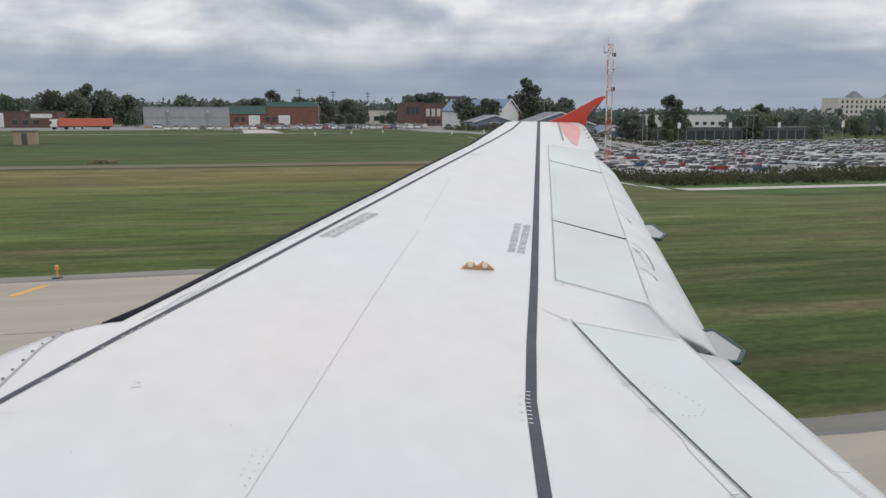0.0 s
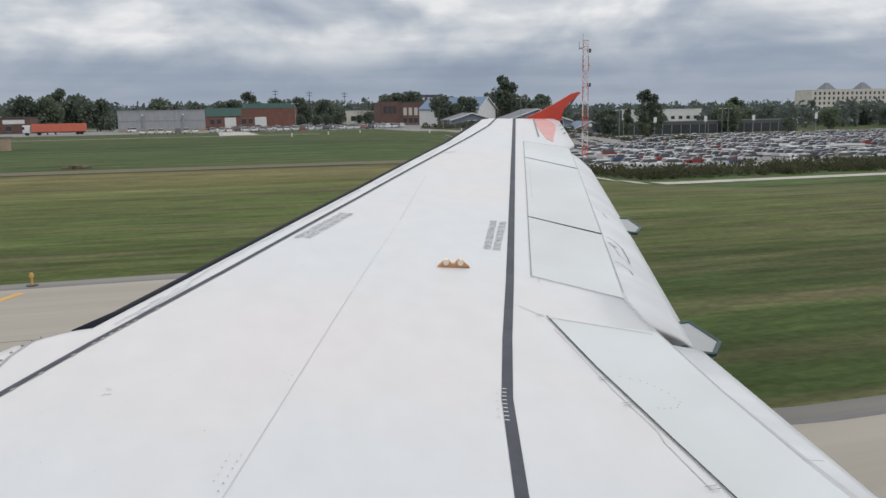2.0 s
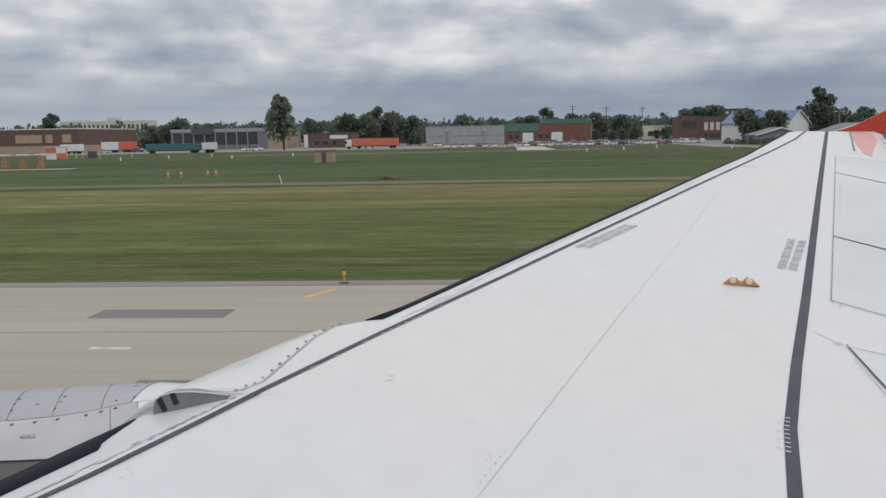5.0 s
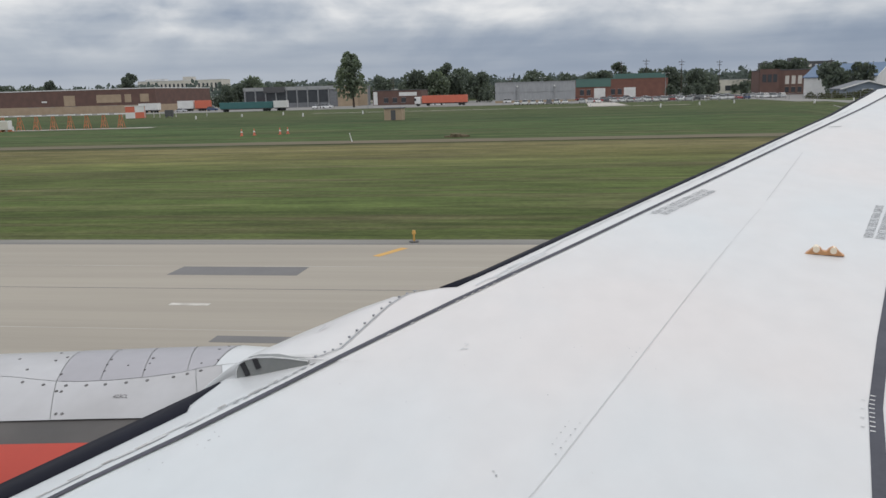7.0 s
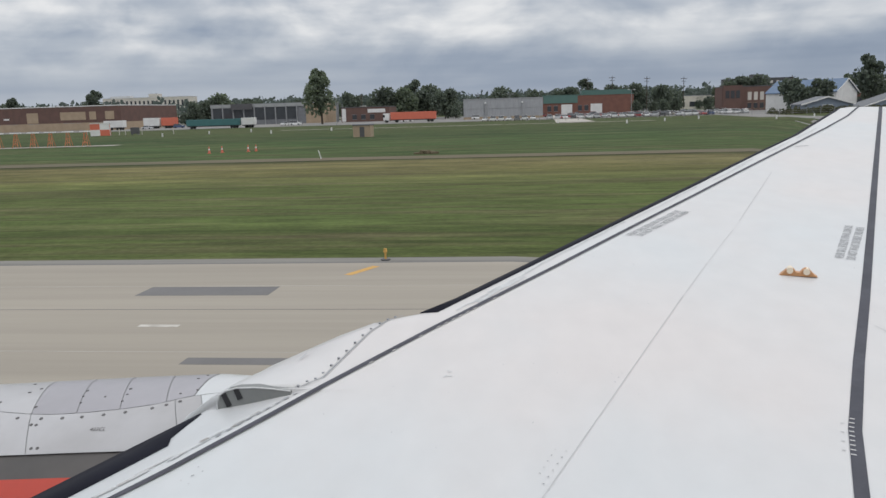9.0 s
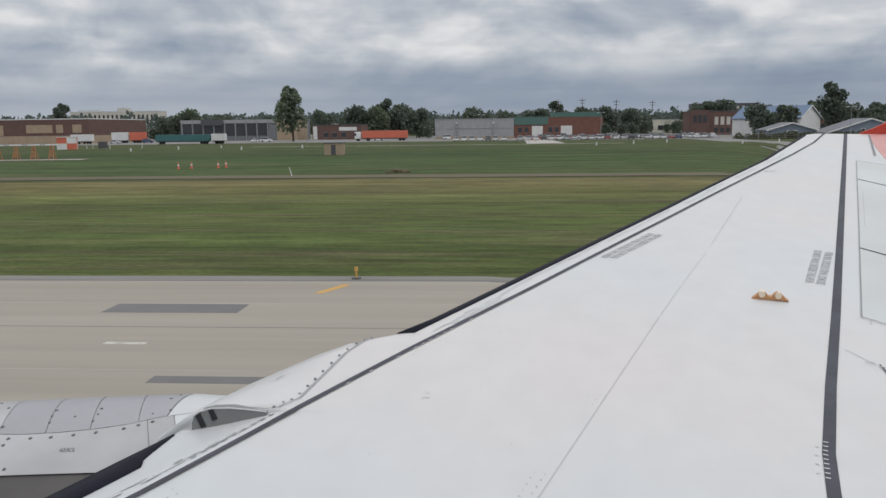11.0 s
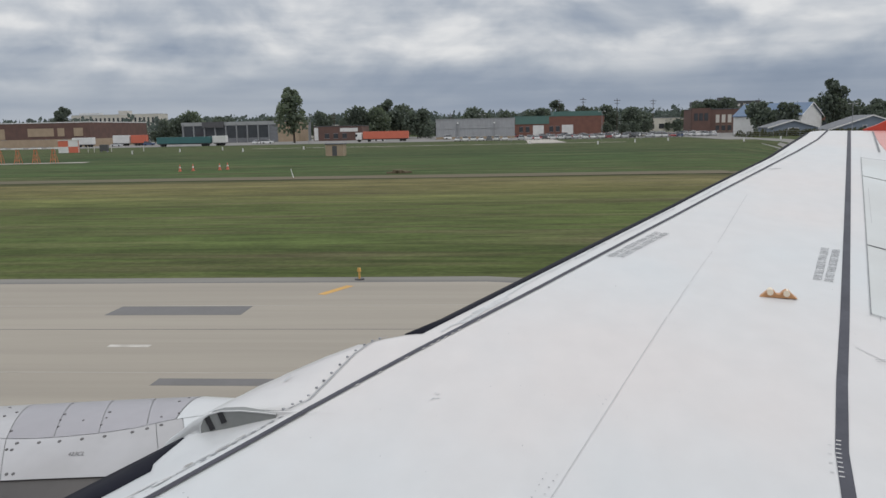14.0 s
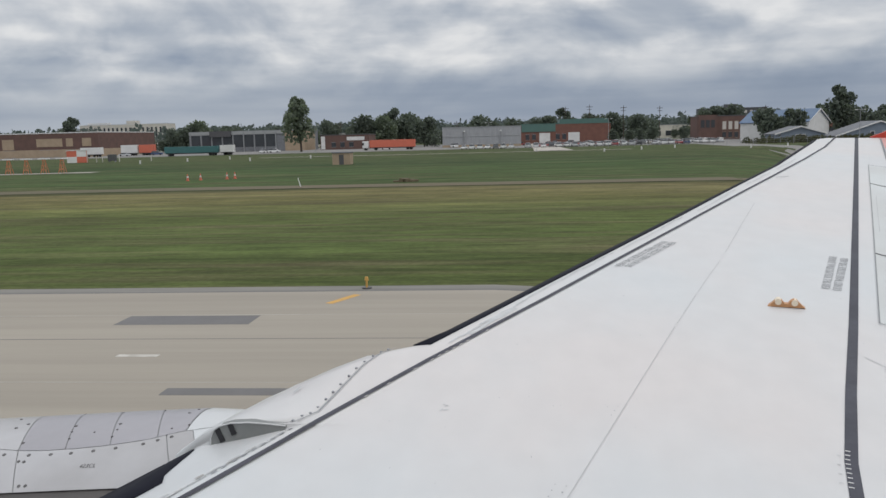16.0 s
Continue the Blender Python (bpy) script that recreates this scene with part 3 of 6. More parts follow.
ribbon("gap", [(6.84, HINGE(6.84)), (13.34, HINGE(13.34))], 0.006, M_SEAM, 0.0085)
patch("spoiler", [(4.1, -4.758), (5.2, -4.777), (6.06, -4.818), (5.72, -5.345), (5.0, -5.262), (4.3, -5.208), (4.1, -5.20), (2.6, -5.19), (2.6, -4.73)], M_PANEL, 0.007, label="pale inner spoiler panel, stowed")
ribbon("gap", [(2.6, -4.73), (4.25, -4.762), (4.6, -4.766), (5.34, -4.778), (6.09, -4.82)], 0.008, M_GAP, 0.0085)
ribbon("gap", [(6.06, -4.815), (5.70, -5.31)], 0.010, M_FAINT, 0.0085)
for x in (6.1, 5.2, 4.92, 4.2):
    y = -4.80 + (6.1 - x) * 0.035
    for o in (-0.012, 0.012):
        ribbon("hinge_tab", [(x + o, y + 0.05), (x + o, y - 0.005)], 0.004, M_SEAM, 0.009)
ribbon("skin_joint", [(5.90, -4.785), (5.32, -4.752), (5.07, -4.742), (4.655, -4.74), (4.57, -4.718), (4.2, -4.705)], 0.005, M_FAINT)
ribbon("skin_joint", [(6.3, -5.44), (5.91, -5.375), (5.57, -5.335), (4.93, -5.262), (4.30, -5.215), (4.275, -5.29)], 0.0055, M_INK, 0.0095)
ribbon("skin_joint", [(6.40, -5.495), (12.60, -7.925)], 0.0045, M_SEAM, 0.0095)
ribbon("skin_joint", [(6.30, -4.72), (6.10, -4.80)], 0.005, M_FAINT)
ribbon("skin_joint", [(6.72, -5.03), (13.2, -7.515)], 0.006, M_FAINT, 0.004)
ribbon("gap", [(13.9, -7.99), (16.75, -9.06)], 0.03, M_SEAM, 0.006)
patch("paint_block", [(16.85, -9.09), (16.85, -9.33), (16.3, -9.24), (15.6, -9.02), (14.9, -8.72), (13.95, -8.27), (13.3, -7.98), (13.62, -8.01), (14.2, -8.19), (14.87, -8.40), (15.8, -8.72)], M_REDFADE, 0.005, label="faded red paint on the aileron")
for x in (14.3, 14.9, 15.5):
    ribbon("static_wick_base", [(x, -8.60 - (x - 14.3) * 0.38), (x + 0.16, -8.70 - (x - 14.3) * 0.38)], 0.03, M_SEAM, 0.008)

# dark rivet dashes at the kink of the rear line, and loose fastener groups
for i in range(9):
    x = 4.89 + 0.038 * i
    y = along(STRIPE_R, x)
    ribbon("fastener", [(x + 0.003, y + 0.026), (x - 0.004, y + 0.006)], 0.008, M_WING, 0.006)
    if i % 2:
        ribbon("fastener", [(x + 0.003, y + 0.060), (x - 0.004, y + 0.046)], 0.006, M_FAINT, 0.004)


def dots(a, b, n, size=0.011):
    size *= 0.52
    for i in range(n):
        u = i / max(1, n - 1)
        x, y = a[0] + (b[0] - a[0]) * u, a[1] + (b[1] - a[1]) * u
        ribbon("fastener", [(x - size / 2, y), (x + size / 2, y)], size, M_INK if i % 3 else M_FAINT, 0.004)


dots((4.844, -2.924), (4.66, -2.861), 5)
dots((4.834, -2.969), (4.588, -2.875), 6, 0.013)
dots((5.592, -3.266), (5.491, -3.223), 3)
dots((5.60, -3.205), (5.581, -3.214), 2, 0.008)
dots((4.50, -1.45), (4.57, -1.51), 3)
dots((4.48, -1.49), (4.60, -1.48), 3)
dots((4.31, -1.34), (4.36, -1.37), 2)
dots((4.447, -2.647), (4.42, -2.66), 2, 0.016)
ACCESS = [(5.202, -4.841), (5.138, -4.918), (5.064, -4.955), (4.98, -4.984), (4.886, -4.989), (4.835, -4.943), (4.84, -4.88), (4.859, -4.824)]
for (ax, ay), (bx, by) in zip(ACCESS, ACCESS[1:]):
    for u in (0.0, 0.5):
        x, y = ax + (bx - ax) * u, ay + (by - ay) * u
        ribbon("fastener", [(x - 0.0035, y), (x + 0.0035, y)], 0.006, M_INK, 0.0095)
# holes along the droop joint inboard of the pylon
dots((4.62, -1.315), (5.25, -1.655), 24, 0.012)
for ax, ay, bx, by in ((5.49, -2.385, 5.515, -2.40), (5.50, -2.405, 5.51, -2.425), (5.545, -2.405, 5.56, -2.42), (5.565, -2.395, 5.57, -2.405)):
    ribbon("scuff", [(ax, ay), (bx, by)], 0.006, M_SMUDGE, 0.003)
ribbon("scuff", [(12.31, -5.99), (12.36, -6.16)], 0.022, M_INK, 0.004)
rng = random.Random(23)
for i in range(46):
    x = rng.uniform(4.1, 7.6)
    y = rng.uniform(along(STRIPE_F, x) - 0.06, -3.3 - (x - 4) * 0.35) if i % 2 else rng.uniform(-4.75, -4.3) - (x - 4.1) * 0.2
    k = rng.uniform(0.002, 0.006)
    ribbon("paint_chip", [(x - k, y - k * rng.uniform(-1, 1)), (x + k, y)], rng.uniform(0.002, 0.005), M_FAINT if i % 3 else M_WORDS, 0.0035)
# grime along the nose behind the slat
rng = random.Random(29)
for k in range(30):
    x = 4.12 + 0.039 * k + rng.uniform(-0.01, 0.01)
    y = -1.0 - 0.598 * (x - 4.15) + rng.uniform(-0.02, 0.012)
    n = rng.uniform(0.02, 0.085)
    ribbon("grime", [(x, y), (x + n, y - 0.598 * n + rng.uniform(-0.004, 0.004))], rng.uniform(0.006, 0.022), M_SCUFF if k % 3 == 0 else M_DIRT, 0.0036 + 0.0002 * (k % 4))
for k in range(9):
    x = 4.86 + 0.052 * k
    ribbon("grime", [(x, -1.452 - 0.052 * k * 0.54), (x + 0.024, -1.468 - 0.052 * k * 0.54)], 0.014, M_INK, 0.0045)
rng = random.Random(17)
for x, n, w, off in ((6.40, 0.30, 0.014, 0.20), (6.55, 0.5, 0.030, 0.215), (6.72, 0.5, 0.018, 0.185), (7.2, 0.8, 0.010, 0.16), (8.0, 0.5, 0.014, 0.15), (8.6, 0.9, 0.010, 0.17), (9.4, 0.5, 0.018, 0.15),
                     (10.2, 0.9, 0.012, 0.18), (10.9, 0.5, 0.02, 0.15), (11.8, 0.9, 0.018, 0.17), (13.0, 1.0, 0.02, 0.17)):
    y = along(LE, x) - off
    run = [(x + n * k / 6, y - n * k / 6 * 0.575 + rng.uniform(-0.012, 0.012)) for k in range(7)]
    ribbon("grime", run, w, M_DIRT, 0.003)


# slat nose, inboard and outboard of the pylon


def slat(x0, x1):
    bm = bmesh.new()
    rings = []
    for x in steps((x0, x1, 0.1 if x1 < 6 else 0.3)):
        y, z = along(LE, x), wz(x)
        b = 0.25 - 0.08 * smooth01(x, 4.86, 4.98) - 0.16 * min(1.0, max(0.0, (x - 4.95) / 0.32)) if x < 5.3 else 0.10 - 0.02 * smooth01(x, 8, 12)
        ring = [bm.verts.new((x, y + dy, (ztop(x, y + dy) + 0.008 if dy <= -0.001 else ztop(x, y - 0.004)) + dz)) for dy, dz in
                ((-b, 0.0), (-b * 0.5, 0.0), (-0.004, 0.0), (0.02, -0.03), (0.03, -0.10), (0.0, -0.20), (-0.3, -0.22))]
        rings.append(ring)
    for a, b in zip(rings, rings[1:]):
        for i in range(6):
            bm.faces.new((a[i], a[i + 1], b[i + 1], b[i]))
        bm.faces.new((a[6], a[0], b[0], b[6]))
    bm.faces.new(rings[0])
    bm.faces.new(rings[-1])
    return bm


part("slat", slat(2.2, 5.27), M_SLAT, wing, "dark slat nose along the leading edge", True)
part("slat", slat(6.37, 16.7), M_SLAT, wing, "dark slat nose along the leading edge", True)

# flaps: curved plates that hang out behind the spoilers


def flap(x0, x1, front, back, drop, bulge):
    bm = bmesh.new()
    rings = []
    for x in steps((x0, x1, 0.5)):
        f, b = front(x) + 0.12, back(x)
        top, low = [], []
        for i in range(9):
            u = i / 8
            y = f + (b - f) * u
            z = wz(x) - 0.045 - drop * u ** 1.7 + bulge * math.sin(math.pi * min(1, u * 1.2)) * (1 - u)
            top.append(bm.verts.new((x, y, z)))
            low.append(bm.verts.new((x, y, z - 0.02 - 0.13 * math.sin(math.pi * min(1.0, u + 0.12)))))
        rings.append(top + low[::-1])
    k = len(rings[0])
    for a, b in zip(rings, rings[1:]):
        for i in range(k):
            bm.faces.new((a[i], a[(i + 1) % k], b[(i + 1) % k], b[i]))
    bm.faces.new(rings[0])
    bm.faces.new(rings[-1])
    return bm


part("flap", flap(6.15, 12.6, lambda x: -5.40 - (x - 6.15) * 0.393, lambda x: -5.90 - (x - 6.15) * 0.369, 0.26, 0.02), M_FLAP, wing, "smooth white outer flap, lowered", True)
part("flap", flap(2.0, 5.75, lambda x: -5.22, lambda x: -5.515 - (x - 4.17) * 0.106, 0.10, 0.01), M_FLAP, wing, "smooth white inner flap, lowered", True)


def flap_line(pts, width, material):
    """A joint on the outer flap's upper skin."""
    verts, faces = [], []
    for i, (x, y) in enumerate(pts):
        a, b = pts[max(0, i - 1)], pts[min(len(pts) - 1, i + 1)]
        l = math.hypot(b[0] - a[0], b[1] - a[1])
        nx, ny = -(b[1] - a[1]) / l * width / 2, (b[0] - a[0]) / l * width / 2
        for px, py in ((x + nx, y + ny), (x - nx, y - ny)):
            f, r = -5.28 - (px - 6.15) * 0.393, -5.90 - (px - 6.15) * 0.369
            u = min(1.0, max(0.0, (py - f) / (r - f)))
            verts.append((px, py, wz(px) - 0.041 - 0.26 * u ** 1.7 + 0.02 * math.sin(math.pi * min(1, u * 1.2)) * (1 - u)))
    return raw("flap_joint", verts, [(2 * i, 2 * i + 1, 2 * i + 3, 2 * i + 2) for i in range(len(pts) - 1)], material, wing)


flap_line([(8.02, -6.20), (7.96, -6.25), (7.84, -6.25), (7.74, -6.22), (7.56, -6.16), (7.42, -6.10)], 0.010, M_SEAM)
flap_line([(7.80, -6.13), (7.66, -6.11), (7.54, -6.07), (7.42, -6.10)], 0.008, M_FAINT)
flap_line([(7.30, -5.90), (7.27, -5.95), (7.21, -5.98), (7.12, -5.965)], 0.009, M_SEAM)
flap_line([(9.1, -6.62), (9.02, -6.66), (8.86, -6.63)], 0.012, M_SEAM)
flap_line([(7.86, -6.155), (7.78, -6.15)], 0.05, M_SCUFF)
# solid near-black block that paints the shade in the gap between the flaps
part("flap_gap", box(5.80, 6.12, -5.60, -5.42, wz(6) - 0.30, wz(6) - 0.16, 0.02), M_GAP, wing)


def tail_plate(pts):
    """End plate of a flap track fairing, hung under the flap."""
    bm = bmesh.new()
    hi = [bm.verts.new((x, y, wz(x) - 0.30 + dz)) for x, y, dz in pts]
    lo = [bm.verts.new((x, y, wz(x) - 0.33 + dz)) for x, y, dz in pts]
    bm.faces.new(hi)
    bm.faces.new(lo)
    for i in range(len(pts)):
        j = (i + 1) % len(pts)
        bm.faces.new((hi[i], hi[j], lo[j], lo[i]))
    return bm


for pts in ([(6.59, -6.12, 0), (6.22, -6.12, 0), (6.04, -5.96, 0), (6.09, -5.72, 0.02), (6.5, -5.80, 0.02)], [(9.55, -7.23, 0), (9.16, -7.17, 0), (8.95, -7.00, 0), (9.0, -6.8, 0.02), (9.5, -6.95, 0.02)]):
    part("track_fairing", tail_plate(pts), M_FAIRING, wing, "grey flap track tail plate with a teal edge")
    for (ax, ay, az), (bx, by, bz) in zip(pts[-1:] + pts[:3], pts[:4]):
        part("edge_strip", cyl((ax, ay, wz(ax) - 0.303 + az), (bx, by, wz(bx) - 0.303 + bz), 0.017, n=6), M_TEAL_EDGE, wing)

# wingtip fence and tip cap


def fence():
    zt = wz(16.95)
    outline = [(-8.98, 0.02), (-9.20, 0.10), (-9.55, 0.27), (-9.95, 0.49), (-10.10, 0.53), (-10.15, 0.51), (-9.97, 0.36), (-9.82, 0.22), (-9.75, 0.10), (-9.74, 0.0), (-9.62, -0.25), (-9.55, -0.48), (-9.42, -0.48), (-9.20, -0.28), (-9.02, -0.08)]
    bm = bmesh.new()
    sides = []
    for off in (-0.022, 0.022):
        sides.append([bm.verts.new((16.97 + off + 0.05 * abs(z), y, zt + z)) for y, z in outline])
    for s in sides:
        bm.faces.new(s)
    for i in range(len(outline)):
        j = (i + 1) % len(outline)
        bm.faces.new((sides[0][i], sides[0][j], sides[1][j], sides[1][i]))
    return bm


part("wingtip_fence", fence(), M_RED, wing, "bright red wingtip fence")
part("trim_edge", cyl((16.98, -9.74, wz(16.95) + 0.03), (16.99, -10.12, wz(16.95) + 0.52), 0.018, n=6), M_STRIPE, wing, "dark trailing edge strip")

# orange double-eyed fitting
brk = [(-0.135, 0.0), (-0.115, 0.014), (-0.088, 0.040), (-0.072, 0.058), (-0.050, 0.062), (-0.030, 0.050), (-0.014, 0.028), (0.014, 0.028), (0.030, 0.050), (0.050, 0.062), (0.072, 0.058), (0.088, 0.040), (0.115, 0.014), (0.135, 0.0)]


def bracket():
    bm = bmesh.new()
    bx, by = 7.17, -4.555
    z = ztop(bx, by)
    ux, uy = -0.22, -0.85
    sides = []
    for o in (-0.03, 0.03):
        sides.append([bm.verts.new((bx + ux * s + o * 0.97, by + uy * s - o * 0.25, z + h * 0.85)) for s, h in brk])
    for s in sides:
        bm.faces.new(s)
    for i in range(len(brk)):
        j = (i + 1) % len(brk)
        bm.faces.new((sides[0][i], sides[0][j], sides[1][j], sides[1][i]))
    return bm


part("fitting", bracket(), M_BRASS, wing, "small orange double-eyed lifting fitting")
for s in (-0.051, 0.051):
    cx, cy = 7.17 - 0.25 * s, -4.555 - 0.97 * s
    part("fitting_eye", cyl((cx - 0.038, cy + 0.01, ztop(cx, cy) + 0.033), (cx + 0.038, cy - 0.01, ztop(cx, cy) + 0.033), 0.021, n=14), M_PALEDISC, wing)

# stencilled words beside the border lines


def stencil(text, x, y, heading, size, length):
    cu = bpy.data.curves.new("stencil", "FONT")
    cu.body, cu.size, cu.align_x, cu.align_y = text, size, "CENTER", "CENTER"
    cu.extrude = 0.0005
    tmp = new("stencil_text", cu)
    bpy.context.view_layer.update()
    me = bpy.data.meshes.new_from_object(tmp.evaluated_get(bpy.context.evaluated_depsgraph_get()))
    squeeze = length / tmp.dimensions.x
    bpy.data.objects.remove(tmp)
    ob = new("stencil_text", me)
    me.materials.clear()
    me.materials.append(M_WORDS)
    slope = math.degrees(math.atan((wz(x + 0.4) - wz(x - 0.4)) / 0.8))
    ob.parent = wing
    ob.matrix_basis = Matrix.Translation((x, y, ztop(x, y) + 0.005)) @ pose(0, 0, 0, 0, -slope, 0) @ pose(0, 0, 0, 0, 0, heading) @ Matrix.Diagonal((squeeze, 1, 1, 1))
    return tagged(ob, "dark stencilled warning words")


WORDS = "DO NOT WALK OUTSIDE THIS AREA"
stencil(WORDS, 7.95, -5.195, -23.0, 0.086, 0.94)
stencil(WORDS, 7.993, -5.12, 157.6, 0.086, 0.95)
stencil(WORDS, 8.465, -3.875, -32.0, 0.082, 0.93)
stencil(WORDS, 8.485, -3.796, 148.0, 0.082, 0.95)

# engine nacelle and pylon
NX = 5.75
PROFILE = [(3.6, 0.80), (3.55, 0.89), (3.35, 0.98), (2.8, 1.06), (1.8, 1.095), (0.8, 1.097), (0.1, 1.096), (-0.5, 1.095), (-0.95, 1.09), (-1.25, 1.06), (-1.5, 1.01), (-2.0, 0.84), (-2.05, 0.78)]
GIRTH = sorted(PROFILE)


def axis_z(y):
    return 2.203 - 0.082 * y


def on_cowl(a, y, grow=0.0):
    r = along(GIRTH, y) + grow
    return NX + r * math.cos(radians(a)), y, axis_z(y) + r * math.sin(radians(a))


def revolve(a0, a1, y_hi, y_lo, grow=0.0, n=28):
    bm = bmesh.new()
    ys = [y_hi] + [y for y, r in PROFILE if y_lo + 0.02 < y < y_hi - 0.02] + [y_lo]
    rings = [[bm.verts.new(on_cowl(a0 + (a1 - a0) * i / n, y, grow)) for i in range(n + 1)] for y in ys]
    for a, b in zip(rings, rings[1:]):
        for i in range(n):
            bm.faces.new((a[i], a[i + 1], b[i + 1], b[i]))
    return bm


JOINT = [(-1.02, 97.5), (-0.955, 99.0), (-0.818, 102.3), (-0.637, 104.2), (-0.455, 105.2), (-0.274, 105.4), (-0.092, 104.6), (0.180, 101.5), (0.997, 97.0), (2.268, 93.0)]


def cross(y, a):
    """Cross joints lean forward over the top of the cowl and aft below the long joint."""
    m = along(JOINT, y)
    return y + (m - a) * (0.0065 - 0.0050 * smooth01(-y, 0.86, 0.98) if a < m else 0.0085)


def cowl_panel(y_hi, y_lo, low, high, n=10, m=14, grow=0.0, fixed_end=False):
    """A panel of the cowl between two cross joints; low and high give its edge angles along y."""
    bm = bmesh.new()
    rings = []
    for j in range(n + 1):
        y = y_hi + (y_lo - y_hi) * j / n
        a0, a1 = low(y), high(y)
        ring = []
        for i in range(m + 1):
            a = a0 + (a1 - a0) * i / m
            ring.append(bm.verts.new(on_cowl(a, y if fixed_end and j == n else cross(y, a), grow)))
        rings.append(ring)
    for a, b in zip(rings, rings[1:]):
        for i in range(m):
            bm.faces.new((a[i], a[i + 1], b[i + 1], b[i]))
    return bm


# dark brown-grey core, visible as a band between the pale and red cowls
nacelle = part("engine_nacelle", revolve(-180, 180, 3.6, -2.05, -0.009, 48), M_UNDER, airliner, smooth=True)
tagged(nacelle, "pale grey engine nacelle with a red lower cowl")
part("intake_ring", revolve(-180, 180, 3.6, 2.6, 0.004, 48), M_COWL_GREY, nacelle, "bare metal intake lip", True)
part("cowl_backing", revolve(55, 120.2, 2.5, -2.0, -0.005, 36), M_FAIRING, nacelle, smooth=True)
LOWER = lambda y: 120.3
OVER = lambda y: along(JOINT, y) - 0.12
UNDER = lambda y: along(JOINT, y) + 0.12
for hi, lo in ((-0.137, -0.393), (-0.398, -0.624), (-0.629, -0.856), (-0.861, -0.985)):
    part("top_panel", cowl_panel(hi, lo, lambda y: 56.0, OVER), M_COWL_GREY, nacelle, "smooth lilac-grey cowl panel", True)
part("fan_cowl", cowl_panel(2.4, -0.132, lambda y: 56.0, OVER, 16), M_COWL, nacelle, "pale fan cowl panel", True)
part("fan_cowl", cowl_panel(2.4, -0.132, UNDER, LOWER, 16), M_COWL, nacelle, "pale fan cowl panel", True)
part("reverser_cowl", cowl_panel(-0.137, -0.897, UNDER, LOWER, 14), M_COWL, nacelle, "white cowl panel", True)
part("reverser_cowl", cowl_panel(-0.901, -1.018, UNDER, LOWER, 6), M_COWL, nacelle, "white cowl panel", True)
part("rear_cowl", cowl_panel(-0.992, -2.0, lambda y: 56.0, OVER, 14), M_WING, nacelle, "white rear cowl", True)
part("rear_cowl", cowl_panel(-1.022, -2.0, UNDER, lambda y: 150.0, 14), M_WING, nacelle, "white rear cowl", True)
part("side_cowl", revolve(-20, 55.4, 2.59, -2.0, 0.0), M_COWL, nacelle, "", True)
part("lower_cowl", revolve(127.6, 339, 2.59, -1.0, 0.0, 40), M_RED, nacelle, "bright red lower cowl", True)


def stud(a, y, size=0.008):
    out = Vector((math.cos(radians(a)), 0, math.sin(radians(a))))
    c = Vector(on_cowl(a, y))
    part("fastener", cyl(c - out * 0.003, c + out * 0.0025, size, n=8), M_STUD, nacelle)


for y in (0.069, -0.076, -0.218, -0.338, -0.446, -0.560, -0.672, -0.807, -0.873, -0.936):
    stud(along(JOINT, y) + 2.0, y, 0.010)
for y, a in ((-0.189, 109.6), (-0.219, 109.8), (-0.280, 118.4), (-0.314, 118.4), (-0.120, 101.2), (0.128, 81), (0.002, 88), (0.038, 91), (-0.899, 84), (-0.909, 78), (-0.977, 94.5), (-0.900, 96.8), (0.135, 97.4), (0.307, 88),
             (-0.337, 96), (-0.319, 92), (-0.592, 96), (-0.573, 92), (-0.365, 100), (-0.601, 100), (-0.474, 97)):
    stud(a, y, 0.006 if a > 92 and a < 101 and y < -0.2 else 0.009)


def cowl_code(text, a, y, size, length):
    """The panel's stencilled code, laid on the curved skin."""
    cu = bpy.data.curves.new("panel_code", "FONT")
    cu.body, cu.size, cu.align_x, cu.align_y = text, size, "CENTER", "CENTER"
    tmp = new("panel_code", cu)
    bpy.context.view_layer.update()
    me = bpy.data.meshes.new_from_object(tmp.evaluated_get(bpy.context.evaluated_depsgraph_get()))
    squeeze = length / tmp.dimensions.x
    bpy.data.objects.remove(tmp)
    for v in me.vertices:
        v.co = on_cowl(a - math.degrees(v.co.y / 1.095), y - v.co.x * squeeze, 0.003)
    me.materials.clear()
    me.materials.append(M_STUD)
    ob = new("panel_code", me)
    ob.parent = nacelle
    tagged(ob, "small dark stencilled panel code")


cowl_code("423CL", 112.6, -0.585, 0.036, 0.085)

# pylon fairing: y, drop of the outer and inner edge under the wing's upper skin, inner and outer edge
RUN = [(-2.06, 0.03, 0.03, 6.00, 6.31), (-1.84, 0.012, 0.012, 5.62, 6.27), (-1.66, 0.060, -0.006, 5.34, 6.20), (-1.45, 0.145, -0.006, 5.31, 6.14), (-1.33, 0.205, 0.0, 5.31, 6.10),
       (-1.26, 0.245, 0.02, 5.31, 6.08), (-1.18, 0.285, 0.07, 5.32, 6.07), (-1.05, 0.33, 0.18, 5.35, 6.04), (-0.90, 0.37, 0.32, 5.40, 6.00), (-0.5, 0.40, 0.40, 5.48, 5.98), (0.05, 0.42, 0.42, 5.55, 5.92)]
SECTION = [(0.02, -0.03), (0.025, -0.004), (0.06, 0.003), (0.4, 0.012), (0.75, 0.010), (0.93, -0.006), (1.0, -0.05)]


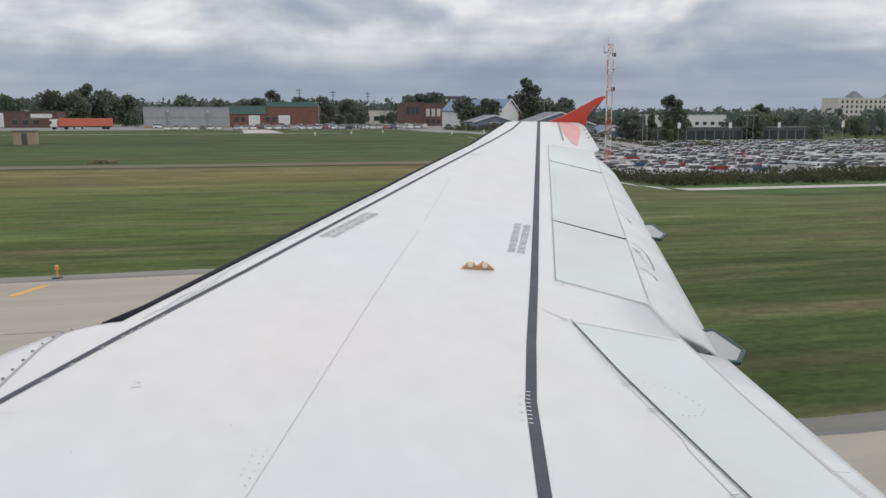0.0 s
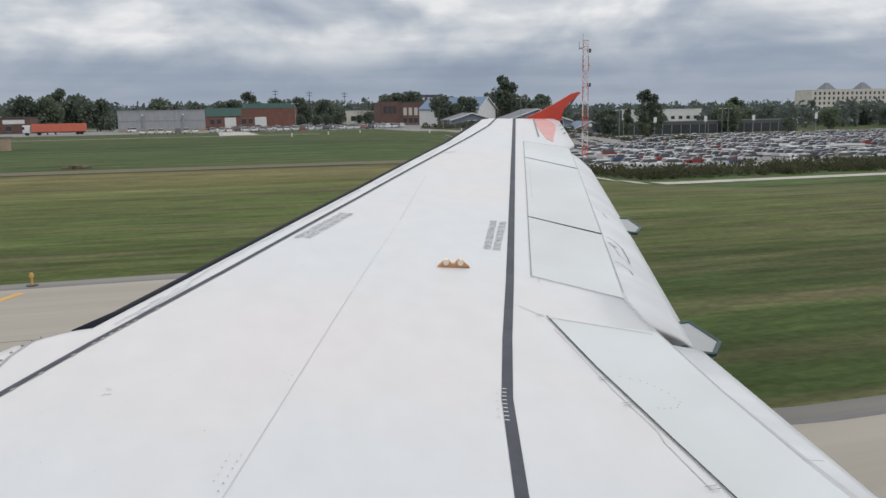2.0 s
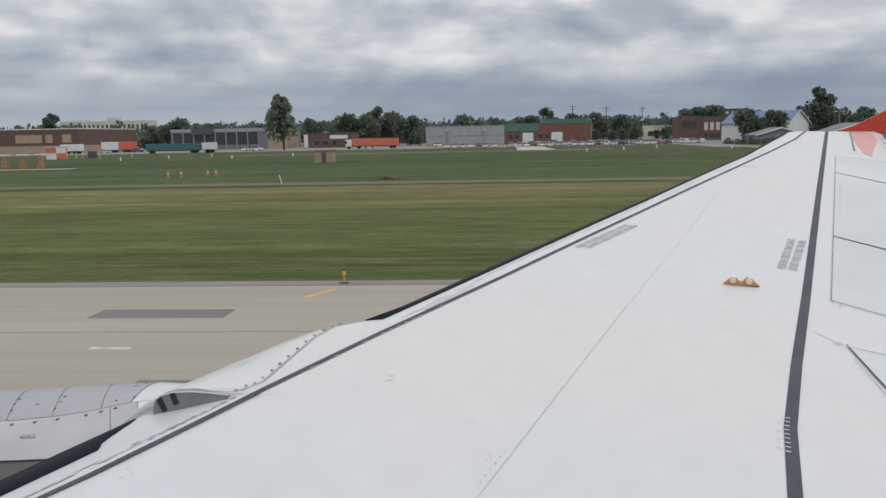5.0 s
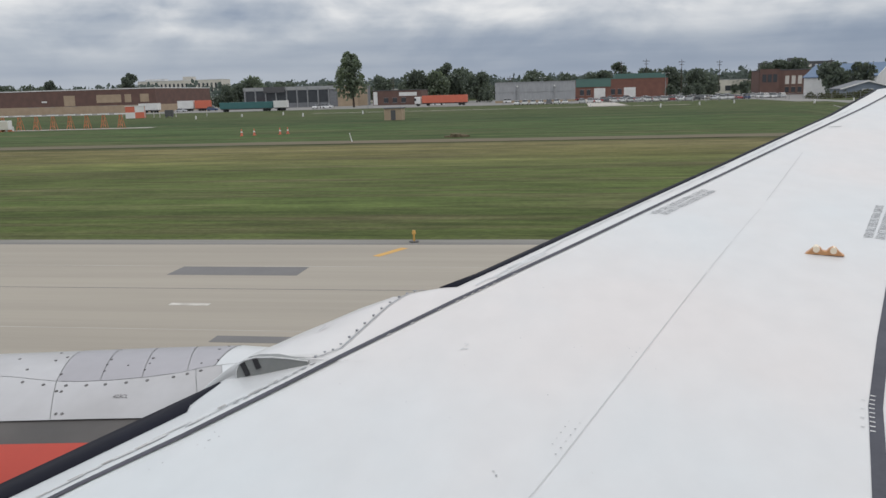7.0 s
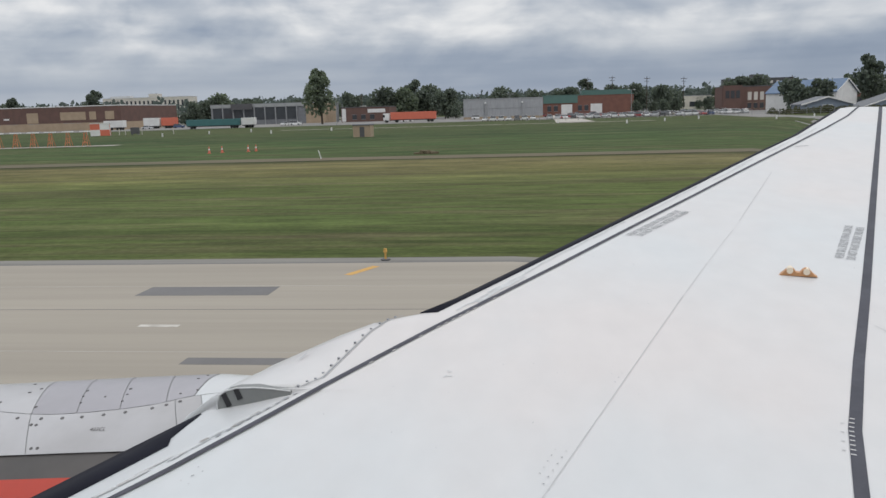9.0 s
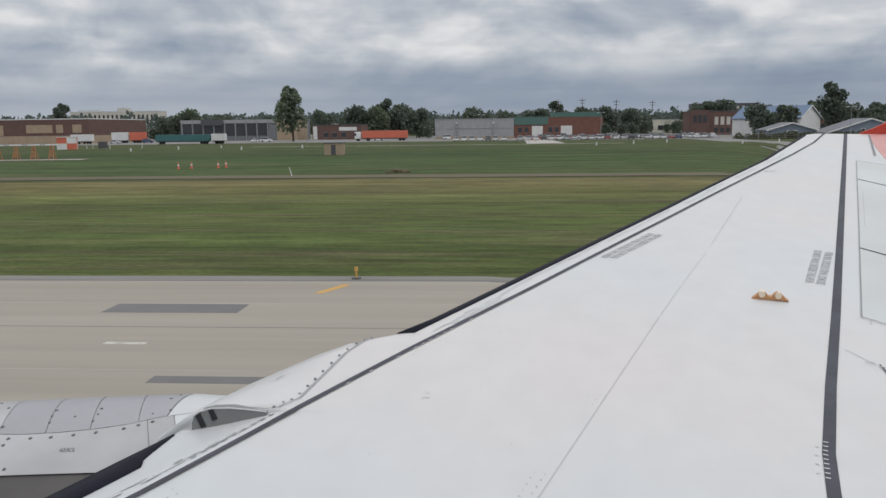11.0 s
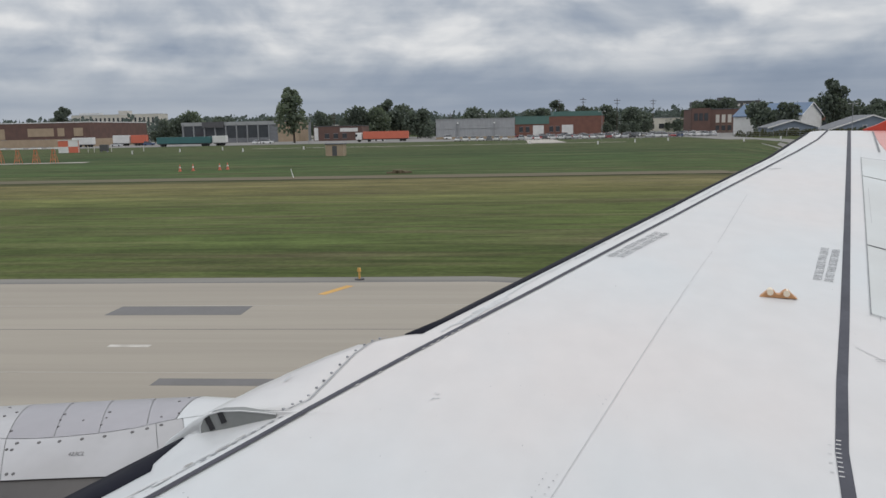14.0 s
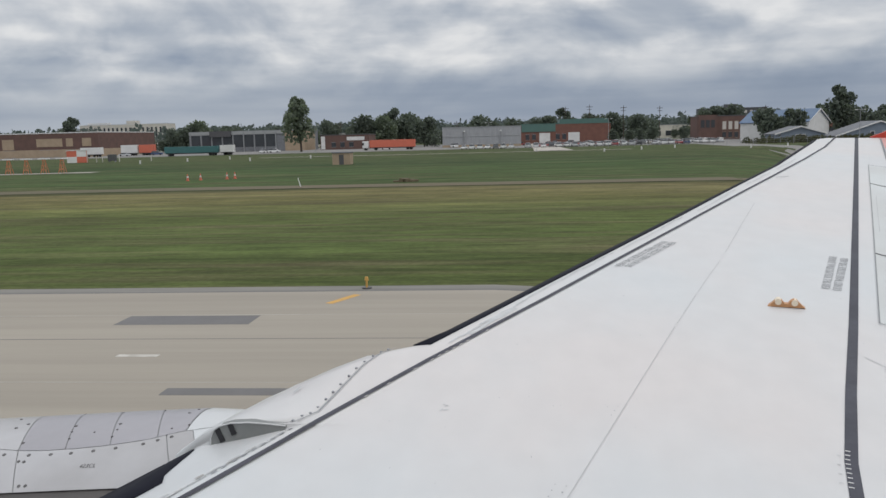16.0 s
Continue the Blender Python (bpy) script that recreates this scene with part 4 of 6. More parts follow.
def pylon_z(x, y):
    """Height of the fairing's upper skin."""
    row = [along([(r[0], r[k]) for r in RUN], y) for k in (1, 2, 3, 4)]
    u = min(1.0, max(0.02, (x - row[2]) / (row[3] - row[2])))
    return wz(x) - (row[1] + (row[0] - row[1]) * u) + along(SECTION, u)


def pylon():
    """Fairing that runs down from the wing's nose to the back of the nacelle."""
    bm = bmesh.new()
    rings = []
    for y, d1, d0, w0, w1 in RUN:
        ring = []
        for u, dz in [(0.03, -0.30)] + SECTION + [(1.02, -0.4)]:
            x = w0 + (w1 - w0) * u
            ring.append(bm.verts.new((x, y, wz(x) - (d0 + (d1 - d0) * u) + dz)))
        rings.append(ring)
    for a, b in zip(rings, rings[1:]):
        for i in range(8):
            bm.faces.new((a[i], a[i + 1], b[i + 1], b[i]))
    bm.faces.new(rings[0])
    bm.faces.new(rings[-1])
    return bm


pyl = part("pylon", pylon(), M_WING, airliner, "white pylon fairing with rivet lines", True)
EDGE = [(6.30, -2.00), (6.22, -1.925), (6.04, -1.855), (5.72, -1.79), (5.45, -1.735), (5.33, -1.64)]
fine = []
for (ax, ay), (bx, by) in zip(EDGE, EDGE[1:]):
    fine += [(ax + (bx - ax) * i / 8, ay + (by - ay) * i / 8) for i in range(8)]
fine.append(EDGE[-1])
lie = lambda x, y: max(pylon_z(x, y), wz(x)) + 0.005
raw("fairing_joint", [(x, y + o, lie(x, y + o)) for x, y in fine for o in (0.0035, -0.0035)], [(2 * i, 2 * i + 1, 2 * i + 3, 2 * i + 2) for i in range(len(fine) - 1)], M_INK, pyl)
for (ax, ay), (bx, by) in zip(EDGE, EDGE[1:]):
    for u in (0.2, 0.7) if bx > 5.9 else (0.12, 0.45, 0.8):
        x, y = ax + (bx - ax) * u, ay + (by - ay) * u + 0.028
        part("rivet", cyl((x, y, lie(x, y) - 0.012), (x, y, lie(x, y) - 0.002), 0.0075, n=8), M_INK, pyl)
x, y = 5.80, -1.52
raw("access_mark", [(x + ox, y + oy, pylon_z(x + ox, y + oy) + 0.006) for ox, oy in ((-0.05, 0.0), (0.05, -0.01), (0.05, -0.022), (-0.05, -0.012))], [(0, 1, 2, 3)], M_FAINT, pyl)


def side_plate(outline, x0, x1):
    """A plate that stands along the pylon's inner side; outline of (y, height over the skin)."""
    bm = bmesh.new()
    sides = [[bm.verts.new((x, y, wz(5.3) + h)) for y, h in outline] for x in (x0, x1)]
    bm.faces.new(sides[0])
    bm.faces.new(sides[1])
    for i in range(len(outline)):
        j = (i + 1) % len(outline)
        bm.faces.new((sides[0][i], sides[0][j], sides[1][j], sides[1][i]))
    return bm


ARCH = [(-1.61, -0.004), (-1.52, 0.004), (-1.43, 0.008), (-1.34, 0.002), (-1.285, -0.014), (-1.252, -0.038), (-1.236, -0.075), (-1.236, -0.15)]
# The recess is a flat plate with its shade put into the grey.
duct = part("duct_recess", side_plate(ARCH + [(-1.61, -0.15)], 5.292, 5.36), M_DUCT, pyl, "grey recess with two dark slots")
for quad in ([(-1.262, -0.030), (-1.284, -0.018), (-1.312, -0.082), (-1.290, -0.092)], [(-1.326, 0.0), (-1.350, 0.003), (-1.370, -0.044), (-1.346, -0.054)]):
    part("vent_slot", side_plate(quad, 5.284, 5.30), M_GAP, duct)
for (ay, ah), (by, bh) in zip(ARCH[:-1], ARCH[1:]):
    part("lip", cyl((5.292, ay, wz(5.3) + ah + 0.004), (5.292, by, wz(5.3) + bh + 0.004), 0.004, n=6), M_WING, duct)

nacelle.location.y = pyl.location.y = -0.05

# ---- fuselage shell, plain, with the window's opening ----


def shell():
    bm = bmesh.new()
    cz, r = 3.95, 1.985
    angles = [-90, -60, -30, -10, 10, 14.5, 34.5, 50, 70, 90, 120, 150, 180, 210, 240, 270]
    ys = [16, 8, 0, -2.3, -3.45, -6, -12, -20]
    rings = [[bm.verts.new((r * math.cos(radians(a)), y, cz + r * math.sin(radians(a)))) for a in angles[:-1]] for y in ys]
    k = len(angles) - 1
    for j, (a, b) in enumerate(zip(rings, rings[1:])):
        for i in range(k):
            if j == 3 and i in (5,):
                continue
            bm.faces.new((a[i], a[(i + 1) % k], b[(i + 1) % k], b[i]))
    bm.faces.new(rings[0])
    bm.faces.new(rings[-1])
    return bm


for gx, gy in ((3.75, -4.6), (-3.75, -4.6), (0.0, 12.0)):
    low = -math.tan(radians(NOSE_UP)) * (gy + 3)
    leg = part("gear_leg", cyl((gx, gy, 0.5 + low), (gx, gy, 2.4), 0.13, 0.16, 10), M_STEEL, airliner)
    for o in (-0.48, 0.18):
        part("wheel", cyl((gx + o, gy, 0.52 + low), (gx + o + 0.3, gy, 0.52 + low), 0.52, n=20), M_TYRE, leg)
# unseen shell; its grey is chosen to bounce less light onto the wing
part("fuselage", shell(), M_COWL_GREY, airliner, "plain grey fuselage", True)

# ---- trees ----


def crown_mesh(name, trunk_h, height, width, count, leaf, seed, lean=0.0, columnar=False):
    """Leaf clumps set round a few limbs, with gaps and an uneven outline. Trunk and crown meshes."""
    rng = random.Random(seed)
    bm = bmesh.new()
    r0 = 0.018 * height + 0.08
    add_cyl(bm, (0, 0, -0.3), (0.02 * height * lean, 0, trunk_h * 1.2), r0, r0 * 0.7, 7)
    lobes = []
    k = 11 if not columnar else 9
    for i in range(k):
        a = rng.uniform(0, 2 * math.pi)
        u = (i + 0.5) / k
        z = trunk_h + (height - trunk_h) * (0.12 + 0.80 * u)
        reach = width / 2 * (math.sin(math.pi * (0.18 + 0.72 * u)) ** 0.7) * rng.uniform(0.45, 0.75)
        c = Vector((reach * math.cos(a), reach * math.sin(a), z))
        lobes.append((c, rng.uniform(0.22, 0.36) * width * (1.15 - 0.55 * u)))
        add_cyl(bm, (0, 0, trunk_h * rng.uniform(0.7, 1.1)), c, r0 * 0.4, r0 * 0.12, 5)
    trunk = bpy.data.meshes.new(name + "_trunk")
    bm.to_mesh(trunk)
    bm.free()
    trunk.materials.append(M_BARK)
    verts, faces = [], []
    for i in range(count):
        c, r = lobes[rng.randrange(len(lobes))]
        d = Vector((rng.gauss(0, 1), rng.gauss(0, 1), rng.gauss(0, 1) * 0.85)).normalized()
        p = c + d * r * rng.uniform(0.55, 1.12)
        s = leaf * rng.uniform(0.5, 1.25)
        q = Euler((rng.uniform(0, 6.3), rng.uniform(0, 6.3), rng.uniform(0, 6.3))).to_matrix()
        b = len(verts)
        for vx, vy in ((-1, -0.55), (0.1, -0.9), (1, -0.2), (0.6, 0.8), (-0.5, 0.75)):
            verts.append(p + q @ Vector((vx * s, vy * s, 0.25 * s * (vx * vy))))
        faces.append((b, b + 1, b + 2, b + 3, b + 4))
    crown = bpy.data.meshes.new(name + "_crown")
    crown.from_pydata([tuple(v) for v in verts], [], faces)
    return trunk, crown


TREES = {}
for key, args in {"tall": (4.0, 21.0, 11.0, 1700, 0.62, 1), "round": (2.2, 14.0, 14.0, 1700, 0.62, 2), "round_b": (2.0, 12.0, 11.0, 1400, 0.55, 5),
                  "column": (1.2, 13.0, 5.0, 1100, 0.45, 3), "small": (1.2, 7.0, 6.0, 800, 0.38, 4), "bush": (0.2, 2.4, 4.2, 420, 0.26, 6)}.items():
    TREES[key] = crown_mesh(key, *args[:5], args[5], 0.3, key == "column")


def tree(kind, x, y, scale=1.0, turn=0.0, dark=False, label="", category="tree", group=""):
    ob = empty("shrub" if kind == "bush" else "tree", x, y, ground_z(x, y) - 0.06, turn)
    ob.scale = (scale, scale, scale)
    trunk_me, crown_me = TREES[kind]
    t = new("trunk", trunk_me)
    t.parent = ob
    key = crown_me.name + ("_dark" if dark else "_light")
    me = bpy.data.meshes.get(key)
    if me is None:
        me = crown_me.copy()
        me.name = key
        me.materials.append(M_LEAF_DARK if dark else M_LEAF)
    c = new("crown", me)
    c.parent = ob
    return tagged(ob, label or "leafy green tree with an uneven crown", category, group)


def clumps(name, places, leaf, material, label, category, seed=1, per=26, flat=0.7):
    """Growth that nobody could count: many leaf clumps in one mesh. places: (x, y, radius, height)."""
    rng = random.Random(seed)
    verts, faces = [], []
    for x, y, r, h in places:
        z0 = ground_z(x, y) - 0.06
        for i in range(per):
            a, u = rng.uniform(0, 2 * math.pi), rng.random()
            rr = r * math.sqrt(rng.random()) * (1 - 0.55 * u * u)
            p = Vector((x + rr * math.cos(a), y + rr * math.sin(a), z0 + h * (0.04 + 0.96 * u * rng.uniform(0.75, 1.0))))
            s = leaf * rng.uniform(0.6, 1.3)
            q = Euler((rng.uniform(-1.2, 1.2), rng.uniform(-1.2, 1.2), rng.uniform(0, 6.3))).to_matrix()
            b = len(verts)
            for vx, vy in ((-1, -0.5), (0.2, -0.8), (1, 0.1), (0.3, 0.8), (-0.7, 0.6)):
                verts.append(tuple(p + q @ Vector((vx * s, vy * s * flat, 0.3 * s * vx * vy))))
            faces.append((b, b + 1, b + 2, b + 3, b + 4))
    ob = raw(name, verts, faces, material)
    return tagged(ob, label, category, kind="stuff")


rng = random.Random(7)
places = []
for i in range(2600):
    b = radians(rng.uniform(-62, 62))
    d = rng.uniform(540, 1100)
    x, y = 1.6 + d * math.cos(b), -2.8 - d * math.sin(b)
    places.append((x, y, rng.uniform(5, 11), rng.uniform(9, 17) + (d - 540) * 0.012))
clumps("far_woods", places, 1.9, M_FAR, "hazy far belt of trees on the horizon", "woods", 3, 46)

# ---- buildings ----


def building(name, d, s0, s1, h, depth, wall, label, category="building", roof=M_GREYROOF, trim=M_WHITE, base=None, base_h=0.0):
    """A flat-roofed block that faces the runway: front from s0 to s1, d metres out. Returns the thing and its front's origin."""
    x, y0 = site(d, s0)
    y1 = site(d, s1)[1]
    z = ground_z(x, (y0 + y1) / 2) - 0.1
    ob = tagged(empty(name, x, (y0 + y1) / 2, z), label, category)
    w = (y0 - y1) / 2
    part("wall", box(0, depth, -w, w, base_h, h), wall, ob)
    if base:
        part("wall_base", box(-0.06, depth, -w - 0.05, w + 0.05, 0, base_h), base, ob)
    part("roof", box(0.3, depth - 0.3, -w + 0.3, w - 0.3, h - 0.25, h + 0.03), roof, ob)
    part("parapet", box(-0.12, 0.18, -w - 0.12, w + 0.12, h - 0.05, h + 0.32), trim, ob)
    part("parapet", box(0.18, depth, -w - 0.12, -w + 0.18, h - 0.05, h + 0.32), trim, ob)
    part("parapet", box(0.18, depth, w - 0.18, w + 0.12, h - 0.05, h + 0.32), trim, ob)
    return ob, w


def opening(ob, w, s, width, z0, z1, material, name="window", frame_mat=None, proud=0.05):
    """An opening in the front, s metres aft of the front's forward end."""
    y = w - s
    p = part(name, box(-0.03 - proud * 0.2, 0.12, y - width / 2, y + width / 2, z0, z1), material, ob)
    if frame_mat:
        part("frame", box(-proud - 0.04, 0.05, y - width / 2 - 0.1, y + width / 2 + 0.1, z1, z1 + 0.12), frame_mat, p)
        part("sill", box(-proud - 0.06, 0.05, y - width / 2 - 0.1, y + width / 2 + 0.1, z0 - 0.12, z0), frame_mat, p)
    return p


# brick warehouse
wh, w = building("warehouse", 360, -225, -143.5, 10.2, 55, M_BRICK, "long dark red-brick warehouse with tan panels and a white roof edge", "warehouse", base=M_TAN, base_h=3.4)
for s, wd, z0, z1, mm in ((29, 2.6, 5.2, 5.9, M_WHITE), (41, 5.2, 3.6, 8.0, M_TAN), (59.5, 11.5, 4.6, 8.0, M_TAN), (68.4, 3, 4.6, 8.0, M_TAN), (76, 4, 4.6, 8.0, M_TAN)):
    opening(wh, w, s, wd, z0, z1, mm, "panel", M_BRICK)
for s in (22, 25, 30, 33, 40, 43, 56, 59, 62, 70, 73):
    opening(wh, w, s, 2.2, 0.3, 3.2, M_DARKWIN, "window", M_STEEL)
# long white block far behind
wb, w = building("apartment_block", 640, -275, -206, 19.5, 16, M_CREAM, "long white block with many window bays on the skyline", "building", trim=M_WHITE)
for i in range(20):
    opening(wb, w, 2.5 + i * 3.4, 1.5, 9.5, 17.2, M_DARKWIN, "window", None)
part("penthouse", box(4, 12, -8, -1, 19.6, 22.4), M_CREAM, wb)
part("penthouse", box(4, 10, 14, 30, 19.6, 21.2), M_WHITE, wb)
# low works with grey columns
lw, w = building("works_building", 385, -115.6, -61.5, 9.2, 26, M_GREYROOF, "low dark-windowed works building with grey columns and a tan end", "building", trim=M_STEEL)
part("fascia", box(-0.3, 0.0, -w + 9, w, 7.9, 9.2), M_FAIRING, lw)
for i in range(8):
    opening(lw, w, 3.2 + i * 5.0, 4.2, 2.2, 7.7, M_DARKWIN, "window", None)
part("tan_end", box(-0.2, 20, -w - 0.3, -w + 9, 0, 9.0), M_TAN, lw)
part("canopy", box(-1.2, 0.1, w - 20, w - 10, 7.0, 9.6), M_DARKSTEEL, lw)
for i in range(9):
    part("column", box(-0.5, -0.1, w - 0.7 - i * 5.0 - 0.22, w - 0.7 - i * 5.0 + 0.22, 0, 9.0), M_STEEL, lw)
# small brick unit with a white sign
sb, w = building("brick_unit", 375, -54, -32, 6.4, 18, M_BRICK, "small flat-roofed brick unit with a white end and signboard", "building", trim=M_DARKSTEEL)
opening(sb, w, 1.2, 1.8, 0.3, 6.0, M_WHITE, "white_end")
opening(sb, w, 16, 8, 4.0, 5.6, M_WHITE, "signboard")
for s in (6, 10, 14):
    opening(sb, w, s, 2, 1.2, 3.2, M_DARKWIN, "window", M_STEEL)
# grey metal shed
gs, w = building("metal_shed", 345, 0.6, 33, 8.0, 22, M_GREYWALL, "large grey ribbed metal shed with down pipes", "shed", trim=M_STEEL)
for i in range(21):
    part("cladding_rib", box(-0.07, 0.01, w - 0.8 - i * 1.55 - 0.05, w - 0.8 - i * 1.55 + 0.05, 1.0, 7.9), M_GREYWALL, gs)
for s in (9, 24):
    part("down_pipe", box(-0.4, -0.05, w - s - 0.25, w - s + 0.25, 0, 7.0), M_STEEL, gs)
    part("flood_lamp", box(-0.9, -0.1, w - s - 0.3, w - s + 0.3, 6.2, 6.8, 0.08), M_WHITE, gs)
part("plinth", box(-0.12, 0.0, -w, w, 0, 1.0), M_TAN, gs)
for z in (1.0, 4.3):
    part("cladding_rail", box(-0.14, 0.0, -w, w, z, z + 0.16), M_FAIRING, gs)
# green-fascia brick hall
gb, w = building("brick_hall", 392, 37.5, 79, 9.0, 30, M_BRICK2, "brick hall with green metal fascia and white doors", "building", trim=M_GREENROOF)
part("fascia", box(-0.25, 0.02, w - 16, w - 0.2, 5.6, 8.9), M_GREENROOF, gb)
part("upper_storey", box(2, 24, -w + 1, w - 18, 9.0, 11.2), M_GREENROOF, gb)
for s, wd in ((11, 5), (24.5, 5.2)):
    opening(gb, w, s, wd, 0.2, 5.0, M_WHITE, "door")
for s in (3, 6, 17, 20):
    opening(gb, w, s, 1.8, 2.0, 4.4, M_DARKWIN, "window", M_STEEL)
# two-storey office
of, w = building("office", 372, 114, 150, 10.4, 16, M_BRICK, "two-storey dark brick office with a row of pale blinds", "office", trim=M_DARKSTEEL)
for i in range(9):
    opening(of, w, 11.5 + i * 2.6, 1.6, 4.6, 8.0, M_BLIND, "window", M_TAN)
    opening(of, w, 11.5 + i * 2.6, 1.6, 1.0, 3.4, M_DARKWIN, "window", M_TAN)
part("entrance_wing", box(-1.5, 6, w - 8, w - 0.2, 0, 11.0), M_BRICK, of)
for i in range(3):
    part("entrance_glazing", box(-1.62, -1.45, w - 7 + i * 2.2, w - 5.4 + i * 2.2, 5.5, 8.8), M_DARKWIN, of)


def gable_house(name, d, s0, s1, eaves, ridge, depth, wall, roof, label, windows):
    """A house whose gable faces the runway."""
    x, y0 = site(d, s0)
    y1 = site(d, s1)[1]
    ob = tagged(empty(name, x, (y0 + y1) / 2, ground_z(x, y1) - 0.1), label, "house")
    w = (y0 - y1) / 2
    bm = bmesh.new()
    prof = [(-w, 0), (w, 0), (w, eaves), (0, ridge), (-w, eaves)]
    rings = [[bm.verts.new((xx, yy, zz)) for yy, zz in prof] for xx in (0, depth)]
    bm.faces.new(rings[0])
    bm.faces.new(rings[1])
    for i in range(5):
        j = (i + 1) % 5
        bm.faces.new((rings[0][i], rings[0][j], rings[1][j], rings[1][i]))
    part("wall", bm, wall, ob)
    for side in (-1, 1):
        bm = bmesh.new()
        slope = (ridge - eaves) / w
        pts = [(-0.5, side * (w + 0.5), eaves - 0.5 * slope + 0.03), (-0.5, 0, ridge + 0.03), (depth + 0.4, 0, ridge + 0.03), (depth + 0.4, side * (w + 0.5), eaves - 0.5 * slope + 0.03)]
        low = [bm.verts.new(p) for p in pts]
        high = [bm.verts.new((p[0], p[1], p[2] + 0.25)) for p in pts]
        bm.faces.new(low)
        bm.faces.new(high)
        for i in range(4):
            j = (i + 1) % 4
            bm.faces.new((low[i], low[j], high[j], high[i]))
        part("roof", bm, roof, ob)
        bm = bmesh.new()
        q = [(side * (w + 0.5), eaves - 0.5 * slope - 0.15), (0, ridge - 0.15), (0, ridge + 0.3), (side * (w + 0.5), eaves - 0.5 * slope + 0.3)]
        a = [bm.verts.new((-0.62, yy, zz)) for yy, zz in q]
        b = [bm.verts.new((-0.50, yy, zz)) for yy, zz in q]
        bm.faces.new(a)
        bm.faces.new(b)
        for i in range(4):
            j = (i + 1) % 4
            bm.faces.new((a[i], a[j], b[j], b[i]))
        part("verge_board", bm, M_WHITE, ob, "white verge board")
    for s, wd, z0, z1 in windows:
        p = part("window", box(-0.10, 0.05, w - s - wd / 2 - 0.14, w - s + wd / 2 + 0.14, z0 - 0.14, z1 + 0.14), M_WHITE, ob)
        part("pane", box(-0.13, 0.05, w - s - wd / 2, w - s + wd / 2, z0, z1), M_DARKWIN, p)
    return ob


barn = gable_house("white_barn", 320, 133, 155, 6.8, 11.4, 26, M_WHITE, M_BLUEROOF, "white barn with a blue metal roof", [])
barn.rotation_euler[2] = radians(52)
gable_house("house", 292, 138, 167, 4.6, 9.3, 16, M_BLUEGREY, M_GREYROOF, "large blue-grey sided house with a low gable roof", [(8, 1.2, 2.5, 4.2), (12, 1.2, 3.8, 5.9), (16, 1.1, 3.0, 5.9), (19, 1.1, 4.2, 6.0), (22.5, 1.2, 2.7, 5.0), (24.6, 1.2, 2.7, 5.0)])
gable_house("house", 305, 176, 193, 4.2, 7.6, 14, M_BLUEGREY, M_BLUEROOF, "blue-grey house with a blue roof", [(5, 1.1, 1.6, 3.2), (10, 1.1, 1.6, 3.2)])
gable_house("garage", 280, 112, 128, 2.6, 4.9, 12, M_BLUEGREY, M_GREYROOF, "low blue-grey garage with pale roof edges", [(8, 3.0, 0.3, 2.3)])

# ---- trailers, hut, cars ----


def trailer(d, s0, length, material, label, cab=True, h=3.9):
    x, y = site(d, s0)
    ob = tagged(empty("trailer", x, y, ground_z(x, y) - 0.02), label, "trailer")
    part("body", box(0, 2.5, -length, 0, 1.1, h, 0.06), material, ob)
    part("chassis", box(0.3, 2.2, -length + 0.4, -0.3, 0.75, 1.08), M_DARKSTEEL, ob)
    for yy in (-length + 1.6, -length + 2.9, -2.2):
        for xx in (0.02, 2.16):
            part("wheel", cyl((xx, yy, 0.5), (xx + 0.32, yy, 0.5), 0.5, n=14), M_TYRE, ob)
    if cab:
        part("cab", box(0.05, 2.45, 0.5, 2.9, 0.8, 3.5, 0.18), M_WHITE, ob, "white tractor cab")
        part("cab_glass", box(0.0, 2.5, 2.2, 2.94, 2.0, 3.0, 0.1), M_GLASS, ob)
        for xx in (0.02, 2.16):
            part("wheel", cyl((xx, 1.7, 0.5), (xx + 0.32, 1.7, 0.5), 0.5, n=14), M_TYRE, ob)
    else:
        part("landing_leg", box(0.9, 1.6, -1.3, -1.0, 0, 1.0), M_DARKSTEEL, ob)
    return ob


trailer(322, -27.5, 17.5, M_ORANGE, "white truck with an orange-red box trailer")
trailer(305, -101, 20, M_TEAL, "long teal box trailer beside the yard", False, 3.4)
trailer(304, -80.5, 5.0, M_WHITE, "short white container next to the teal trailer", False, 3.6)
trailer(335, -144.5, 8.5, M_WHITE, "white box trailer before the warehouse", False, 3.8)
trailer(350, -134, 7, M_WHITE, "white container in the yard", False, 4.4)
trailer(350, -126.5, 6.5, M_ORANGE, "red container in the yard", False, 4.4)

hx, hy = site(237, -103.4)
hut = tagged(empty("equipment_hut", hx, hy, -0.05, 22), "small hut painted in red and white squares", "hut")
part("core", box(0.03, 2.97, -2.57, 2.57, 0, 3.37), M_WHITE, hut)
for i in range(2):
    for j in range(2):
        mm = M_ORANGE if (i + j) % 2 else M_WHITE
        for xx in (0.0, 2.95):
            part("square", box(xx, xx + 0.05, 2.6 - 2.6 * (i + 1), 2.6 - 2.6 * i, 1.7 * j, 1.7 * (j + 1)), mm, hut)
        for yy in (-2.6, 2.56):
            part("square", box(0.05 + 1.45 * i, 1.5 + 1.45 * i, yy, yy + 0.04, 1.7 * j, 1.7 * (j + 1)), mm, hut)
part("roof", box(-0.1, 3.1, -2.7, 2.7, 3.4, 3.52), M_WHITE, hut)
part("door", box(0.6, 1.5, 2.6, 2.63, 0.05, 2.1), M_WHITE, hut, "white steel door")

